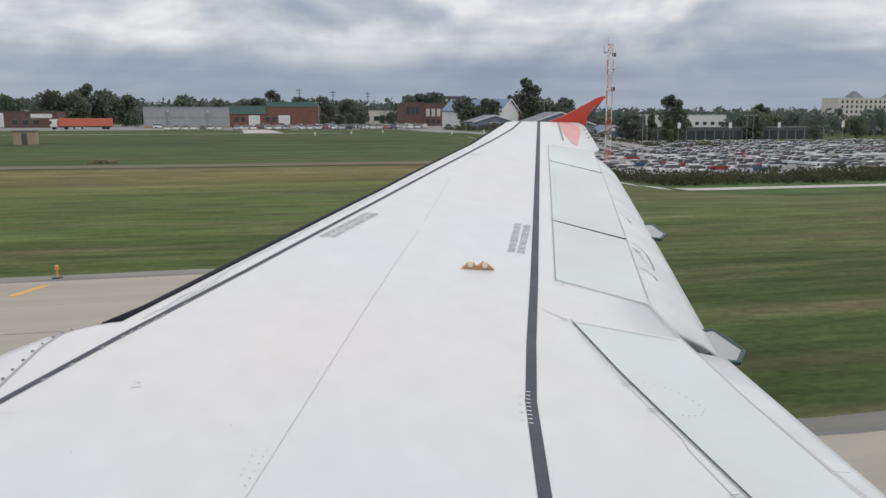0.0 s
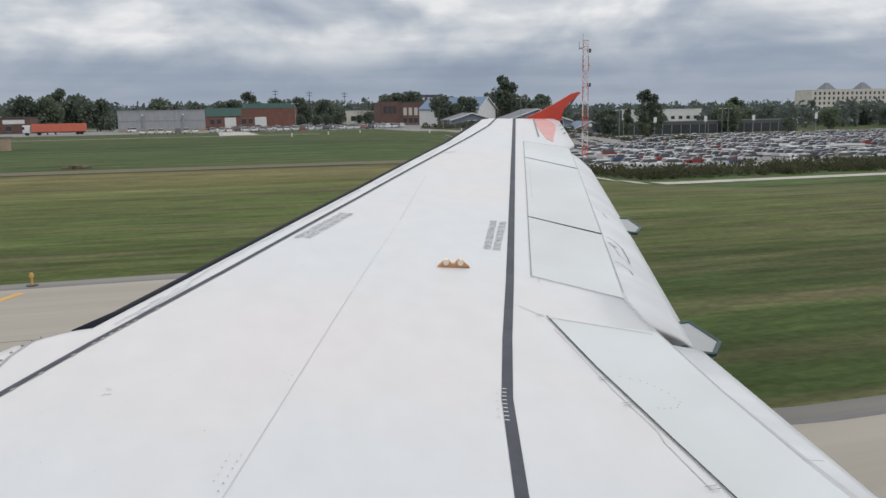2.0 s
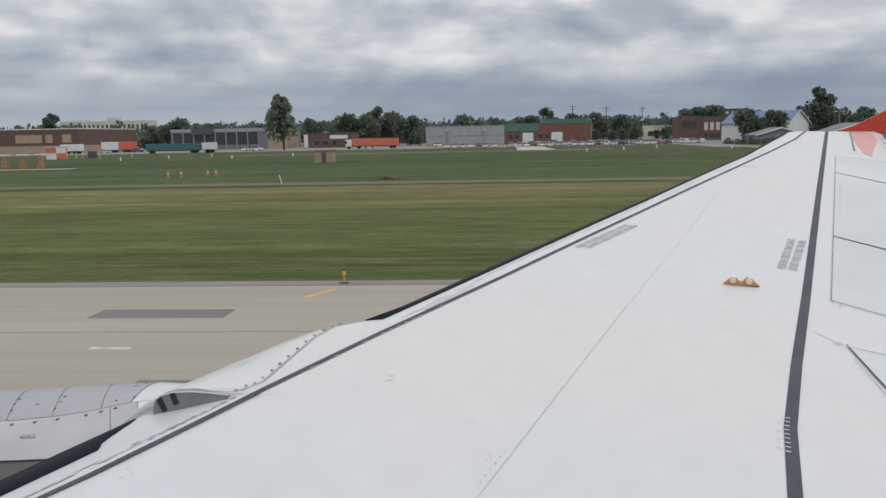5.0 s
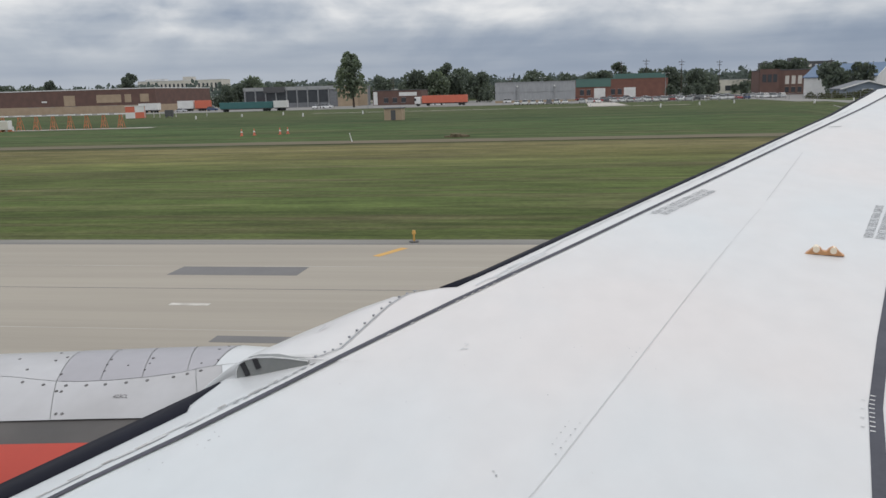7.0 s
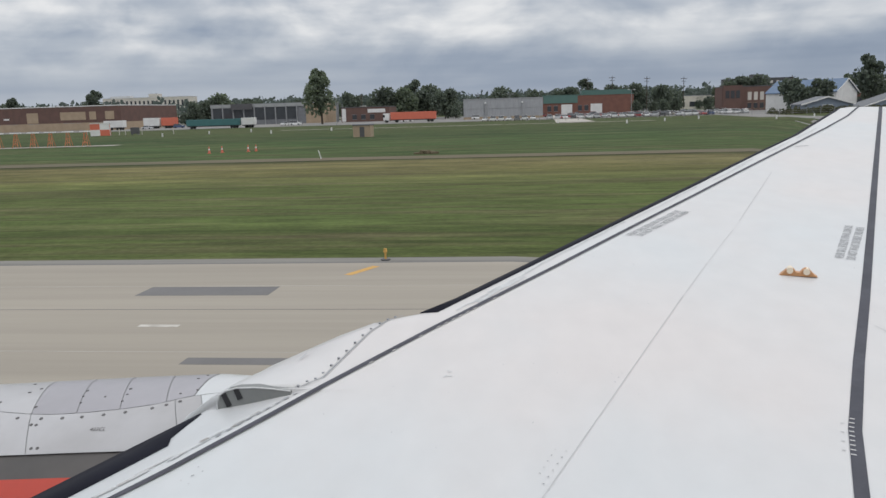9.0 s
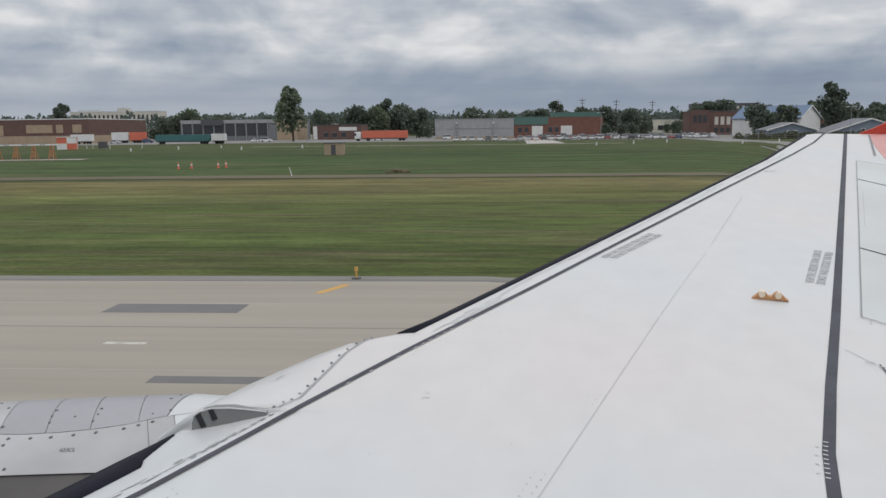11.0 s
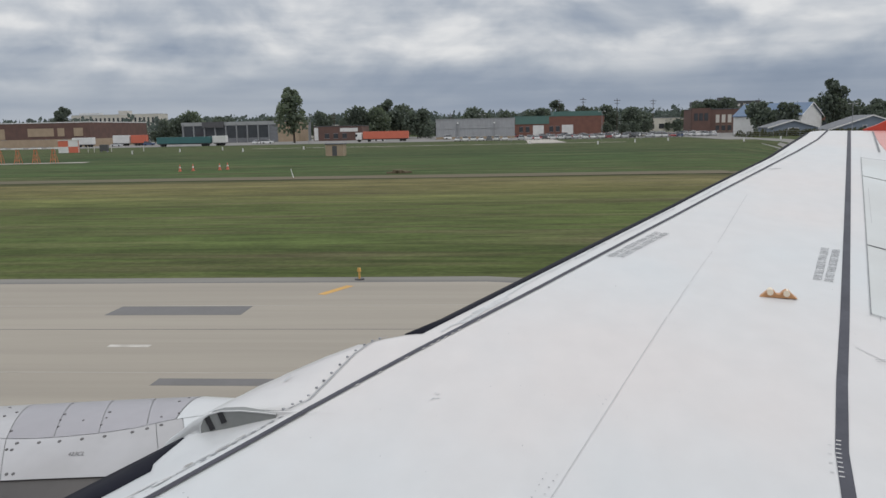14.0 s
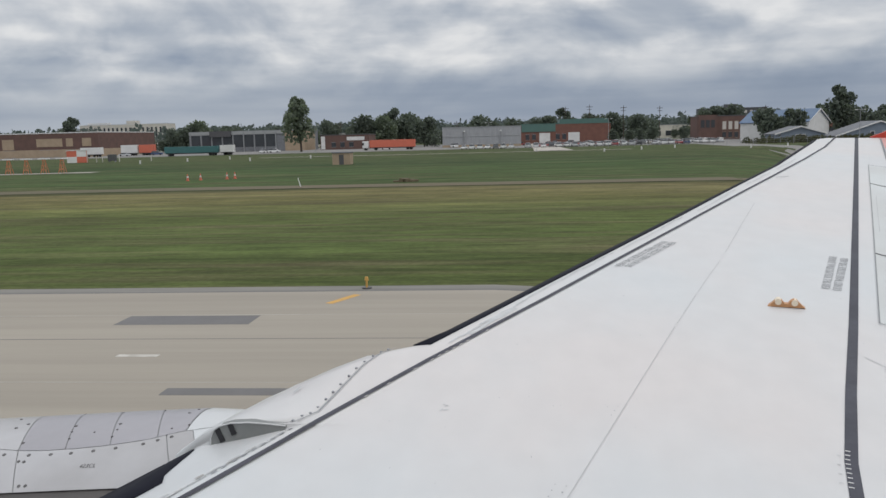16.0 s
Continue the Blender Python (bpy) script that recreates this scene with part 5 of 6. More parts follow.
# lattice mast
mx, my = site(176, 105)
mast = tagged(empty("lattice_mast", mx, my, ground_z(mx, my) - 0.1), "tall red and white lattice mast with antennas", "mast")
H = 21.5 - ground_z(mx, my)
for a in range(3):
    ca, sa = math.cos(a * 2.094), math.sin(a * 2.094)
    for k in range(8):
        part("leg", cyl((0.85 * ca, 0.85 * sa, H * k / 8), (0.85 * ca, 0.85 * sa, H * (k + 1) / 8), 0.085, n=6), M_WHITE if k % 2 else M_ORANGE, mast)
    cb, sb_ = math.cos((a + 1) * 2.094), math.sin((a + 1) * 2.094)
    for k in range(20):
        z0, z1 = H * k / 20, H * (k + 1) / 20
        part("brace", cyl((0.85 * ca, 0.85 * sa, z0), (0.85 * cb, 0.85 * sb_, z1), 0.045, n=5), M_WHITE if (k // 3) % 2 else M_ORANGE, mast)
        part("rung", cyl((0.85 * ca, 0.85 * sa, z1), (0.85 * cb, 0.85 * sb_, z1), 0.04, n=5), M_WHITE if (k // 3) % 2 else M_ORANGE, mast)
for k, z in enumerate((H * 0.62, H * 0.9)):
    part("antenna", box(-0.35, 0.35, -1.5, -0.75, z, z + 0.9, 0.1), M_DARKSTEEL, mast)
for z in (H * 0.30, H * 0.80):
    part("dish", cyl((-0.3, -1.5, z), (0.25, -1.5, z), 0.42, 0.36, 14), M_WHITE, mast, "white drum antenna")
    part("bracket", box(-0.05, 0.05, -1.4, -0.6, z - 0.05, z + 0.05), M_STEEL, mast)
part("side_arm", box(-0.04, 0.04, 0.4, 1.5, H * 0.93, H * 0.94), M_STEEL, mast)
part("whip", cyl((0, 1.5, H * 0.92), (0, 1.5, H * 0.99), 0.06, n=6), M_DARKSTEEL, mast)
part("whip", cyl((0, 0.5, H), (0, 0.5, H + 1.6), 0.04, n=5), M_STEEL, mast)

# antenna row: orange trestles with white elements on a gravel strip, a cabinet among them
ROW_D, ROW_S, ROW_STEP = 150, -68.2, -3.2
for i in range(14):
    x, y = site(ROW_D, ROW_S + ROW_STEP * i)
    ob = tagged(empty("antenna_trestle", x, y, -0.06, 5.2), "orange antenna trestle with a white element in a long row", "antenna", "antenna row on the field")
    for yy in (-0.5, 0.5):
        part("leg", cyl((-0.5, yy, 0), (0.0, yy * 0.35, 2.6), 0.06, 0.045, 6), M_ORANGEPOST, ob)
        part("leg", cyl((0.6, yy, 0), (0.1, yy * 0.35, 2.6), 0.06, 0.045, 6), M_ORANGEPOST, ob)
    for z, wd in ((0.7, 0.44), (1.5, 0.32), (2.3, 0.22)):
        part("cross_bar", box(-0.36, -0.28, -wd, wd, z, z + 0.09), M_ORANGEPOST, ob)
    part("brace", cyl((-0.42, -0.42, 0.4), (-0.2, 0.3, 1.6), 0.035, n=5), M_ORANGEPOST, ob)
    part("brace", cyl((-0.42, 0.42, 0.4), (-0.2, -0.3, 1.6), 0.035, n=5), M_ORANGEPOST, ob)
    part("element", box(-0.1, 0.2, -1.05, 1.05, 2.6, 2.78, 0.05), M_WHITE, ob, "white antenna element")
x, y = site(ROW_D - 2.5, ROW_S + ROW_STEP * 6.5)
cab = tagged(empty("equipment_cabinet", x, y, -0.06, 5.2), "small white cabinet on orange feet before the antenna row", "cabinet")
part("body", box(0, 1.2, -0.9, 0.9, 0.35, 2.0, 0.05), M_WHITE, cab)
part("door", box(-0.03, 0.01, -0.75, -0.02, 0.45, 1.9), M_CREAM, cab)
part("door", box(-0.03, 0.01, 0.02, 0.75, 0.45, 1.9), M_CREAM, cab)
for yy in (-0.7, 0.7):
    part("foot", box(0.1, 1.1, yy - 0.12, yy + 0.12, 0, 0.35), M_ORANGEPOST, cab)
for yy in (-1.7, 1.7):
    pb = tagged(empty("guard_post", x, y + yy, -0.06), "short white guard post beside the antenna cabinet", "post", "guard posts by the cabinet")
    part("post", cyl((0.1, 0, 0), (0.1, 0, 1.0), 0.16, n=10), M_WHITE, pb)
    part("foot", cyl((0.1, 0, 0), (0.1, 0, 0.12), 0.2, n=10), M_ORANGEPOST, pb)
strip = [(*site(ROW_D + o, ROW_S + e), 0.01) for o, e in ((-2.2, 6), (1.8, 6), (1.8, -50), (-2.2, -50))]
tagged(raw("gravel_strip", strip, [(0, 1, 2, 3)], M_GRAVEL), "pale gravel strip under the antenna row", "gravel", kind="structure")

# cars: a saloon body, glasshouse, wheels; a taller one


def car_meshes(kind):
    L, W = (4.6, 1.8) if kind == "saloon" else (4.7, 1.9)
    hb, ht = (0.85, 1.42) if kind == "saloon" else (1.0, 1.72)
    bm = bmesh.new()
    side = [(-L / 2, 0.35), (-L / 2 + 0.03, hb - 0.12), (-L / 2 + 0.9, hb - 0.02), (L / 2 - 0.5, hb), (L / 2 - 0.02, hb - 0.1), (L / 2, 0.35), (L / 2 - 0.25, 0.22), (-L / 2 + 0.25, 0.22)]
    rings = [[bm.verts.new((xx, y, z)) for y, z in side] for xx in (-W / 2, W / 2)]
    bm.faces.new(rings[0])
    bm.faces.new(rings[1])
    for i in range(len(side)):
        j = (i + 1) % len(side)
        bm.faces.new((rings[0][i], rings[0][j], rings[1][j], rings[1][i]))
    y0, y1, y2, y3 = (-0.95, -0.25, 0.95, 1.65) if kind == "saloon" else (-1.25, -0.6, 1.75, 2.2)
    # roof skin over the glass
    add_box(bm, -W / 2 + 0.2, W / 2 - 0.2, y1, y2, ht - 0.05, ht)
    bmesh.ops.recalc_face_normals(bm, faces=bm.faces)
    body = bpy.data.meshes.new(kind + "_body")
    bm.to_mesh(body)
    bm.free()
    body.materials.append(M_CAR)
    bm = bmesh.new()
    lo = [bm.verts.new((xx, yy, hb - 0.03)) for xx, yy in ((-W / 2 + 0.06, y0), (W / 2 - 0.06, y0), (W / 2 - 0.06, y3), (-W / 2 + 0.06, y3))]
    hi = [bm.verts.new((xx, yy, ht - 0.04)) for xx, yy in ((-W / 2 + 0.22, y1), (W / 2 - 0.22, y1), (W / 2 - 0.22, y2), (-W / 2 + 0.22, y2))]
    bm.faces.new(hi)
    for i in range(4):
        j = (i + 1) % 4
        bm.faces.new((lo[i], lo[j], hi[j], hi[i]))
    bmesh.ops.recalc_face_normals(bm, faces=bm.faces)
    glass = bpy.data.meshes.new(kind + "_glass")
    bm.to_mesh(glass)
    bm.free()
    glass.materials.append(M_CARGLASS)
    bm = cyl((-0.11, 0, 0), (0.11, 0, 0), 0.33, n=12)
    wheel = bpy.data.meshes.new(kind + "_wheel")
    bm.to_mesh(wheel)
    bm.free()
    wheel.materials.append(M_TYRE)
    return body, glass, wheel, L, W


CARS = {k: car_meshes(k) for k in ("saloon", "suv")}


def car(kind, x, y, turn, label, group="", name="car"):
    body, glass, wheel, L, W = CARS[kind]
    ob = empty(name, x, y, ground_z(x, y) + 0.0, turn)
    for nm, me in (("body", body), ("glasshouse", glass)):
        c = new(nm, me)
        c.parent = ob
    for sx in (-1, 1):
        for sy in (-1, 1):
            c = new("wheel", wheel)
            c.parent = ob
            c.location = (sx * (W / 2 - 0.08), sy * L * 0.29, 0.33)
    return tagged(ob, label, "car", group)


rng = random.Random(11)
far_v, far_f, far_m = [], [], []


def far_car(x, y, turn, tall):
    """Adds one simple car to the joined rest of the car park."""
    z = ground_z(x, y)
    c, s_ = math.cos(turn), math.sin(turn)
    h = 1.7 if tall else 1.42
    for mi, pts in ((0, [(-0.9, -2.3, 0.25), (0.9, -2.3, 0.25), (0.9, 2.3, 0.25), (-0.9, 2.3, 0.25), (-0.9, -2.25, 0.8), (0.9, -2.25, 0.8), (0.9, 2.25, 0.9), (-0.9, 2.25, 0.9)]),
                    (1, [(-0.82, -1.1, 0.85), (0.82, -1.1, 0.85), (0.82, 1.7, 0.88), (-0.82, 1.7, 0.88), (-0.66, -0.4, h), (0.66, -0.4, h), (0.66, 1.1, h), (-0.66, 1.1, h)]),
                    (0, [(-0.64, -0.4, h), (0.64, -0.4, h), (0.64, 1.1, h), (-0.64, 1.1, h), (-0.6, -0.36, h + 0.04), (0.6, -0.36, h + 0.04), (0.6, 1.06, h + 0.04), (-0.6, 1.06, h + 0.04)])):
        b = len(far_v)
        far_v.extend((x + px * c - py * s_, y + px * s_ + py * c, z + pz) for px, py, pz in pts)
        far_f.extend(tuple(b + k for k in q) for q in ((0, 3, 2, 1), (4, 5, 6, 7), (0, 1, 5, 4), (1, 2, 6, 5), (2, 3, 7, 6), (3, 0, 4, 7)))
        far_m.extend([mi] * 6)


col_y, side = -76.0, 0
while col_y > -330:
    px = 152.5
    while px < 312:
        px += 2.75 + rng.uniform(-0.05, 0.3)
        gone = 0.10 if px < 250 else 0.22
        if noise.noise((px * 0.045, col_y * 0.03, 4.0)) > 0.22:
            gone = 0.8  # half-empty bays
        if not -90 - px * 0.95 < col_y < -74 - (px - 150) * 0.42 or rng.random() < gone or 196 < px < 204 or 262 < px < 268:
            continue
        tall = rng.random() < 0.55
        y, turn = col_y + rng.uniform(-0.35, 0.35), (180 if rng.random() < 0.5 else 0) + rng.uniform(-4, 4) - 14
        if px < 171:
            car("suv" if tall else "saloon", px, y, turn, "parked tall car among the rows of the large car park" if tall else "parked car among the rows of the large car park", "parked cars in the car park")
        else:
            far_car(px, y, radians(turn), tall)
    side = 1 - side
    col_y -= 5.3 if side else 10.5
far_cars = raw("parked_car_rows", far_v, far_f, M_CAR_FAR)
far_cars.data.materials.append(M_CARGLASS)
far_cars.data.polygons.foreach_set("material_index", far_m)
tagged(far_cars, "dense rear rows of parked cars of many colours", "parked cars", kind="stuff")
for d, s, t in ((330, 69, 0), (338, 52, 5), (341, 140, 0), (352, 92, 90), (335, -22, 0), (331, -66, 0), (330, -70, 80), (345, 6, 20), (348, 33, 0), (340, 74, 10), (346, 47, 90), (352, 55, 0), (338, 88, 0), (347, -118, 15), (338, -128, 0)):
    x, y = site(d, s)
    car("suv" if (int(d) + int(abs(s))) % 2 else "saloon", x, y, t, "car parked in the yard before the buildings", "cars in the works yard")

for i in range(26):
    x, y = site(292 + (i % 2) * 0.6, 8 + i * 2.75 + (i // 7) * 3.0)
    car("suv" if i % 3 else "saloon", x, y, 90 + (i * 37) % 5 - 2, "car parked in a row at the edge of the yard", "cars in the works yard")
# white sign plates on posts between the rows
for s in (166, 188, 212, 238, 264, 300, 346):
    x, y = site(298, s)
    ob = tagged(empty("lot_sign", x, y, ground_z(x, y) - 0.1), "white sign plate on a slim post over the car park", "sign", "signs over the car park")
    part("post", cyl((0.1, 0, 0), (0.1, 0, 7.6), 0.1, 0.08, 7), M_STEEL, ob)
    part("plate", box(-0.06, 0.06, -0.75, 0.75, 6.6, 8.9, 0.03), M_WHITE, ob)
    part("backing", box(0.06, 0.12, -0.5, 0.5, 6.9, 8.6), M_DARKSTEEL, ob)

# hotel and long covered walk behind the car park
hd, w = building("hotel", 470, 468, 546, 24.0, 18, M_CREAM, "pale hotel of several storeys with dark windows", "hotel", trim=M_WHITE)
for fl in range(6):
    for i in range(18):
        opening(hd, w, 3 + i * 4.0, 1.6, 3.0 + fl * 3.5, 5.0 + fl * 3.5, M_DARKWIN, "window", None)
for y in (20, -12):
    bm = bmesh.new()
    bmesh.ops.create_cone(bm, cap_ends=True, segments=4, radius1=7, radius2=1.2, depth=5, matrix=pose(8, y, 26.8, 0, 0, 45))
    part("turret_roof", bm, M_GREYROOF, hd)
    part("turret", box(3.5, 12.5, y - 4.5, y + 4.5, 24.0, 24.4), M_CREAM, hd)
wl, w = building("covered_walkway", 352, 214, 330, 6.0, 6, M_DARKSTEEL, "long dark covered walkway on posts", "walkway", trim=M_STEEL, base=M_DARKWIN, base_h=4.4)
for i in range(22):
    part("post", box(-0.3, 0.0, w - 2 - i * 5.2 - 0.15, w - 2 - i * 5.2 + 0.15, 0, 4.4), M_STEEL, wl)
rf, w = building("red_roofed_shop", 420, 168, 204, 6.5, 18, M_BRICK2, "low shop with a red-brick front", "shop")
for i in range(7):
    opening(rf, w, 4 + i * 4.6, 3.0, 1.0, 4.2, M_DARKWIN, "window", M_WHITE)
ws, w = building("white_store", 440, 300, 345, 12.0, 20, M_WHITE, "plain white store building", "store")
for i in range(8):
    opening(ws, w, 3 + i * 5.4, 2.6, 6.0, 8.0, M_DARKWIN, "window", None)

# ---- trees by the buildings ----
T = lambda kind, d, s, sc=1.0, dark=False, label="": tree(kind, *site(d, s), sc, (d * 37 + s * 53) % 360, dark, label)
T("tall", 335, -56, 1.05, False, "tall solitary leafy tree beside the works")
for d, s, sc in ((410, -37, 1.05), (405, -27, 1.0), (415, -17, 1.1), (400, -8, 0.95), (430, -130, 0.9), (440, -140, 0.8), (435, -112, 0.75), (470, -92, 0.8), (460, -78, 0.8), (450, 82, 1.0), (455, 94, 1.0), (448, 106, 0.9), (440, 20, 1.0), (470, 40, 0.9), (480, 58, 1.0), (425, 137, 1.1), (420, 146, 1.1)):
    T("round", d, s, sc, (int(s) % 3) != 0)
for d, s, sc in ((345, 82, 0.8), (350, 88, 0.9), (335, 97, 0.8), (380, -3, 0.75), (382, 32, 0.8), (365, 75, 0.8), (360, 81, 0.7)):
    T("small", d, s, sc, True)
for d, s, sc in ((300, 126, 0.9), (306, 119, 0.95), (312, 122, 0.85), (325, 171, 1.1), (300, 190, 1.0), (310, 163, 0.9)):
    T("round_b", d, s, sc, True, "dark dense tree beside the houses")
for d, s, sc in ((318, 178, 1.0), (300, 199, 1.05), (305, 211, 0.9)):
    T("column", d, s, sc, False, "slender upright tree beside the houses")
for d, s, sc in ((372, -210, 1.1), (380, -228, 1.2), (376, -244, 1.0), (390, -262, 1.2)):
    T("round", d, s, sc * 0.8, True)
# trees behind the car park
for d, s, sc, kind in ((330, 158, 1.0, "tall"), (338, 166, 0.9, "round"), (318, 222, 1.0, "tall"), (326, 230, 0.85, "round"), (372, 268, 0.8, "round_b"), (345, 292, 1.0, "round"), (352, 300, 0.85, "tall"),
                       (300, 286, 0.6, "round_b"), (420, 345, 0.9, "round"), (345, 356, 0.8, "round"), (425, 372, 0.9, "round_b"), (430, 205, 0.9, "round"), (430, 250, 0.8, "round_b"), (350, 405, 0.8, "round"), (400, 440, 0.9, "round")):
    T(kind, d, s, sc, (int(d) % 2) == 0, "broad leafy tree behind the car park")

# hedge before the car park, weeds on the bank
rng = random.Random(21)
places = [(rng.uniform(128, 143), rng.uniform(-420, -52), rng.uniform(0.8, 2.4), rng.uniform(0.8, 2.7)) for i in range(2000)]
clumps("hedge", places, 0.26, M_SHRUB, "rough dark scrub along the edge of the car park", "scrub", 4, 30)
places = [(rng.uniform(268, 282), site(275, rng.uniform(98, 205))[1], rng.uniform(1.0, 2.4), rng.uniform(1.0, 2.4)) for i in range(300)]
clumps("garden_hedge", places, 0.4, M_SHRUB, "rough garden hedge before the houses", "hedge", 6, 26)

# ---- poles, markers, edge lights ----


def utility_pole(d, s, h):
    x, y = site(d, s)
    ob = tagged(empty("utility_pole", x, y, ground_z(x, y) - 0.1), "tall wooden utility pole with cross arms", "pole", "utility poles behind the buildings")
    part("pole", cyl((0, 0, 0), (0, 0, h), 0.2, 0.14, 7), M_BARK, ob)
    part("cross_arm", box(-0.08, 0.08, -1.6, 1.6, h - 1.2, h - 0.95), M_BARK, ob)
    part("cross_arm", box(-0.08, 0.08, -1.2, 1.2, h - 2.6, h - 2.4), M_BARK, ob)
    for yy in (-1.4, 0, 1.4):
        part("insulator", cyl((0, yy, h - 0.95), (0, yy, h - 0.6), 0.08, n=6), M_STEEL, ob)


for d, s, h in ((430, 64, 18), (440, 78, 19), (436, 95, 18), (450, 160, 17), (455, 176, 17), (420, -50, 13), (415, 8, 12), (460, 120, 18)):
    utility_pole(d, s, h)


def lamp_post(d, s, h):
    x, y = site(d, s)
    ob = tagged(empty("lamp_post", x, y, ground_z(x, y) - 0.1), "slim steel lamp post", "lamp post", "lamp posts over the lots")
    part("pole", cyl((0, 0, 0), (0, 0, h), 0.11, 0.07, 7), M_STEEL, ob)
    part("arm", box(-0.05, 0.05, -1.0, 1.0, h - 0.1, h), M_STEEL, ob)
    for yy in (-1.1, 1.1):
        part("lamp_head", box(-0.2, 0.2, yy - 0.35, yy + 0.35, h - 0.15, h + 0.02, 0.04), M_WHITE, ob)


for d, s, h in ((230, 150, 12), (270, 178, 12), (255, 214, 12), (285, 236, 12), (240, 120, 11), (300, -45, 10), (330, 66, 10), (350, 20, 10)):
    lamp_post(d, s, h)
for i, s in enumerate((-74, -66, -58, -47, -34, 26, 40, 52, 64, 76, 90)):
    x, y = site(205 + (i % 3) * 12, s)
    ob = tagged(empty("marker_post", x, y, -0.06), "short white marker post in the grass", "marker post", "marker posts on the field")
    part("post", box(-0.06, 0.06, -0.17, 0.17, 0, 0.85, 0.03), M_WHITE, ob)
    part("foot", box(-0.15, 0.15, -0.24, 0.24, 0, 0.08), M_GRAVEL, ob)
for x, y in ((28.1, 2.2), (28.1, 41.0), (28.1, 80.0)):
    ob = tagged(empty("edge_light", x, y, -0.02), "small yellow runway edge light", "edge light", "runway edge lights")
    part("base", cyl((0, 0, 0), (0, 0, 0.05), 0.16, n=12), M_DARKSTEEL, ob)
    part("stem", cyl((0, 0, 0.05), (0, 0, 0.28), 0.035, n=8), M_YELLOW, ob)
    part("lens", cyl((0, 0, 0.28), (0, 0, 0.4), 0.07, 0.05, 10), M_YELLOW, ob)

# small things on the field: brick hut, cones, stake, rubble
x, y = site(158, -19)
fh = tagged(empty("brick_hut", x, y, -0.06), "small square brick hut on the grass", "hut")
part("wall", box(0, 3, -1.7, 1.7, 0, 2.2), M_TAN, fh)
part("roof", box(-0.15, 3.15, -1.85, 1.85, 2.2, 2.4, 0.03), M_GREYROOF, fh)
part("door", box(-0.04, 0.02, -0.5, 0.4, 0.05, 1.9), M_DARKSTEEL, fh)
for i, s in enumerate((-33, -31.6, -28.4, -27.6)):
    x, y = site(108 + i, s)
    ob = tagged(empty("traffic_cone", x, y, -0.06), "orange and white traffic cone on the grass", "cone", "cones on the field")
    part("foot", box(-0.2, 0.2, -0.2, 0.2, 0, 0.05), M_ORANGE, ob)
    part("cone", cyl((0, 0, 0.05), (0, 0, 0.9), 0.17, 0.04, 12), M_ORANGE, ob)
    part("band", cyl((0, 0, 0.42), (0, 0, 0.6), 0.122, 0.10, 12), M_WHITE, ob)
x, y = site(88, -15)
st = tagged(empty("leaning_stake", x, y, -0.06), "leaning pale stake in the grass", "stake")
part("stake", cyl((0, 0, 0), (0, 0.25, 0.95), 0.05, 0.04, 6), M_WHITE, st)
rng = random.Random(5)
x, y = site(92, -4)
heap = tagged(empty("rubble_heap", x, y, -0.06), "low brown heap of rubble in the grass", "rubble")
for i in range(14):
    w, d, h = rng.uniform(0.25, 0.5), rng.uniform(0.3, 0.7), rng.uniform(0.15, 0.42)
    lump = part("rubble_piece", box(-w / 2, w / 2, -d / 2, d / 2, -0.04, h, 0.04), M_DIRTROAD, heap)
    lump.matrix_basis = pose(rng.uniform(0, 0.9), rng.uniform(-1.1, 1.1), 0, rng.uniform(-8, 8), rng.uniform(-8, 8), rng.uniform(0, 90))
# dark block on the skyline
db, w = building("dark_block", 600, 186, 232, 19, 16, M_DARKSTEEL, "dark block of flats with rows of pale windows", "building", trim=M_DARKSTEEL)
for fl in range(4):
    for i in range(11):
        opening(db, w, 3 + i * 4.0, 1.8, 5.4 + fl * 3.4, 7.2 + fl * 3.4, M_BLIND, "window", None)
part("lift_house", box(4, 10, -3, 5, 19, 22), M_DARKSTEEL, db)

# low buildings scattered on the horizon
rng = random.Random(31)
kinds = ((M_WHITE, "distant low white building on the skyline"), (M_GREYWALL, "distant low grey shed on the skyline"), (M_TAN, "distant low tan building on the skyline"), (M_BRICK, "distant low brick building on the skyline"), (M_CREAM, "distant low cream building on the skyline"))
for i in range(34):
    b = -31 + 66 * (i + rng.uniform(-0.3, 0.3)) / 33
    d = rng.uniform(500, 640)
    s0 = d * math.tan(radians(b))
    wd, h = rng.uniform(16, 42), rng.uniform(5.5, 9.5)
    if ground_z(*site(d, s0)) < -1:
        h += 3
    mm, label = kinds[rng.randrange(5)]
    ob, w = building("far_building", d, s0, s0 + wd, h, 15, mm, label, "building", trim=M_STEEL)
    k = int(wd / 6)
    for q in range(k):
        opening(ob, w, 3 + q * 6, 3.2, 1.5, min(h - 1.2, 4.5), M_DARKWIN, "window", None)

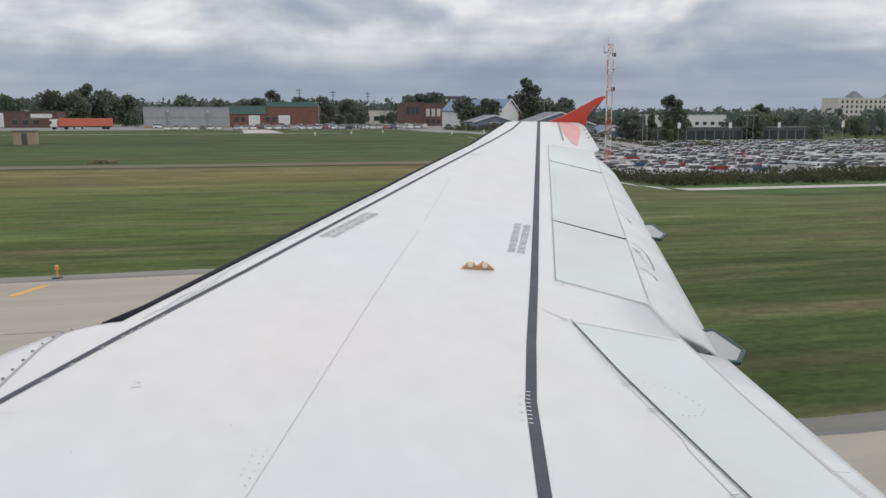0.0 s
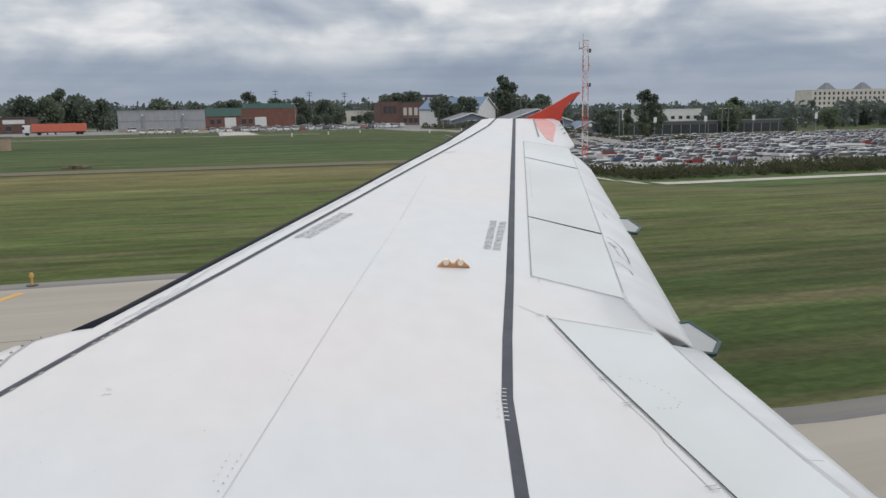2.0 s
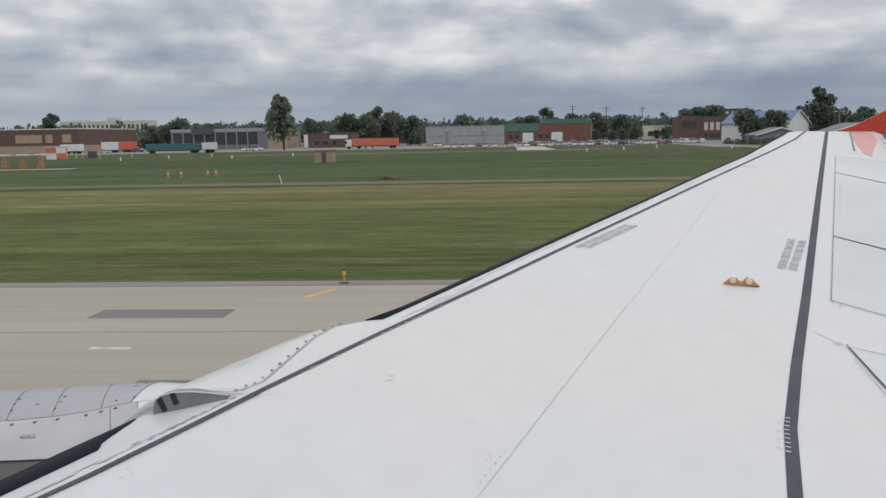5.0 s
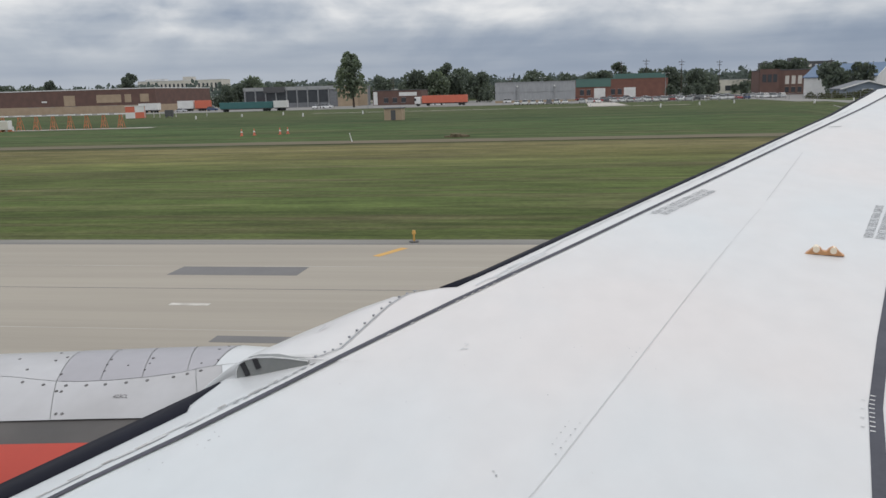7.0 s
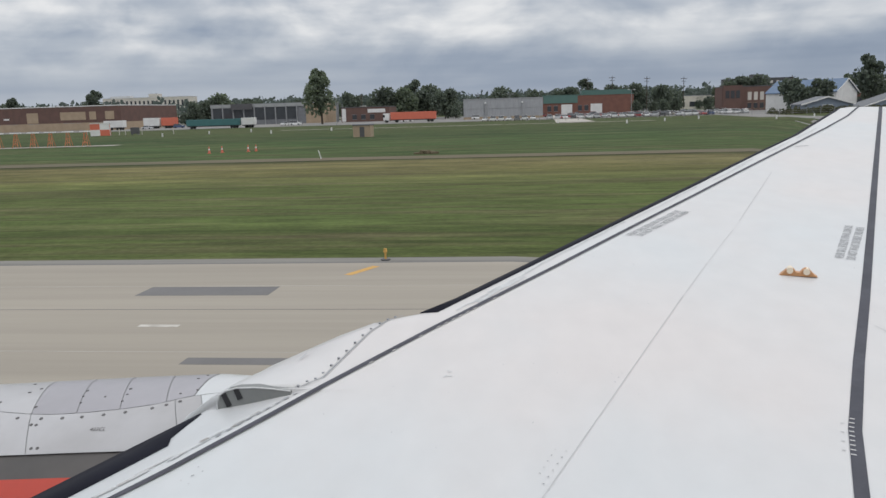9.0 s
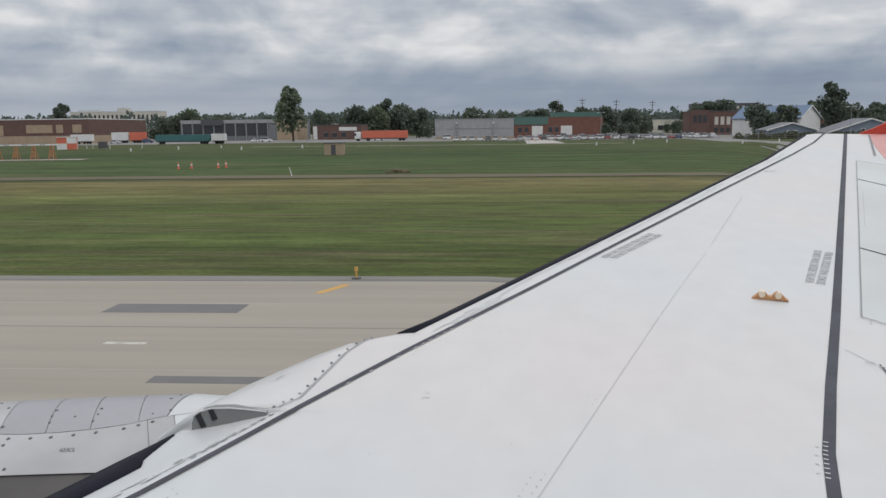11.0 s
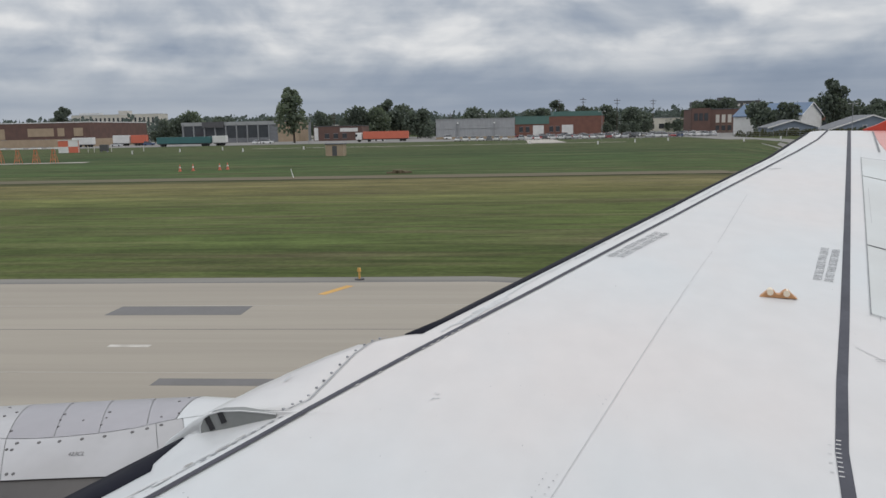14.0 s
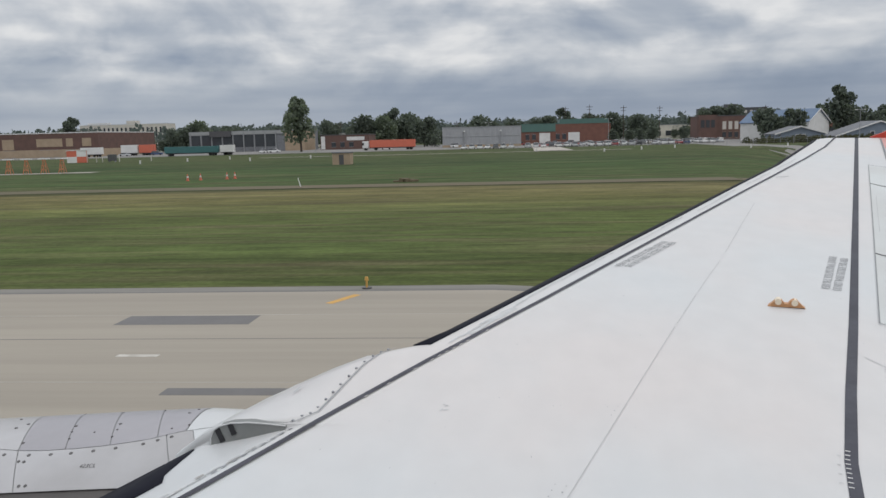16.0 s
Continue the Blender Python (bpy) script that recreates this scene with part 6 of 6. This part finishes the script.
# trees between the far buildings
rng = random.Random(41)
for i in range(46):
    b = -30 + 54 * (i + rng.uniform(-0.4, 0.4)) / 45
    d = rng.uniform(430, 520)
    x, y = site(d, d * math.tan(radians(b)))
    tree(rng.choice(("round", "round_b", "tall", "small", "column")), x, y, rng.uniform(0.7, 1.05), rng.uniform(0, 360), i % 3 != 0, "leafy tree among the buildings beyond the field")

# rows of parked cars before the brick hall and the office
rng = random.Random(51)
for d in (300, 306, 318, 324):
    s0 = 36.0
    while s0 < 100:
        if rng.random() < 0.62:
            x, y = site(d, s0)
            kind = "suv" if rng.random() < 0.5 else "saloon"
            car(kind, x, y, 90 + rng.uniform(-4, 4), "parked car in a row before the brick buildings" if kind == "saloon" else "parked tall car in a row before the brick buildings", "parked cars before the brick buildings")
        s0 += 2.9
# wire fence on slim posts
x, y = site(262, 20)
fence_ob = tagged(empty("fence", x, y, -0.06), "long low wire fence on slim steel posts", "fence")
for i in range(26):
    part("post", cyl((0.35 * i * 0.2, -4.0 * i, 0), (0.35 * i * 0.2, -4.0 * i, 1.9), 0.06, n=6), M_STEEL, fence_ob)
for z in (0.5, 1.1, 1.8):
    part("rail", cyl((0, 0, z), (1.75, -100, z), 0.025, n=5), M_STEEL, fence_ob)
# kit by the painted hut
x, y = site(238, -94)
kit = tagged(empty("equipment_box", x, y, -0.06), "dark equipment box on short legs beside yellow posts", "equipment")
part("cabinet", box(0, 1.2, -1.1, 1.1, 0.3, 2.1, 0.04), M_DARKSTEEL, kit)
for yy in (-0.9, 0.9):
    part("leg", box(0.2, 1.0, yy - 0.08, yy + 0.08, 0, 0.3), M_STEEL, kit)
for dy in (-2.6, 2.4, 4.2, -12.0, 14.0):
    pb = tagged(empty("bollard", x - 0.5, y + dy, -0.06), "pale yellow post standing in the grass", "post", "posts by the painted hut")
    part("post", cyl((0, 0, 0), (0, 0, 1.7), 0.11, n=8), M_WHITEMARK, pb)
    part("cap", cyl((0, 0, 1.7), (0, 0, 1.78), 0.12, 0.06, 8), M_YELLOW, pb)
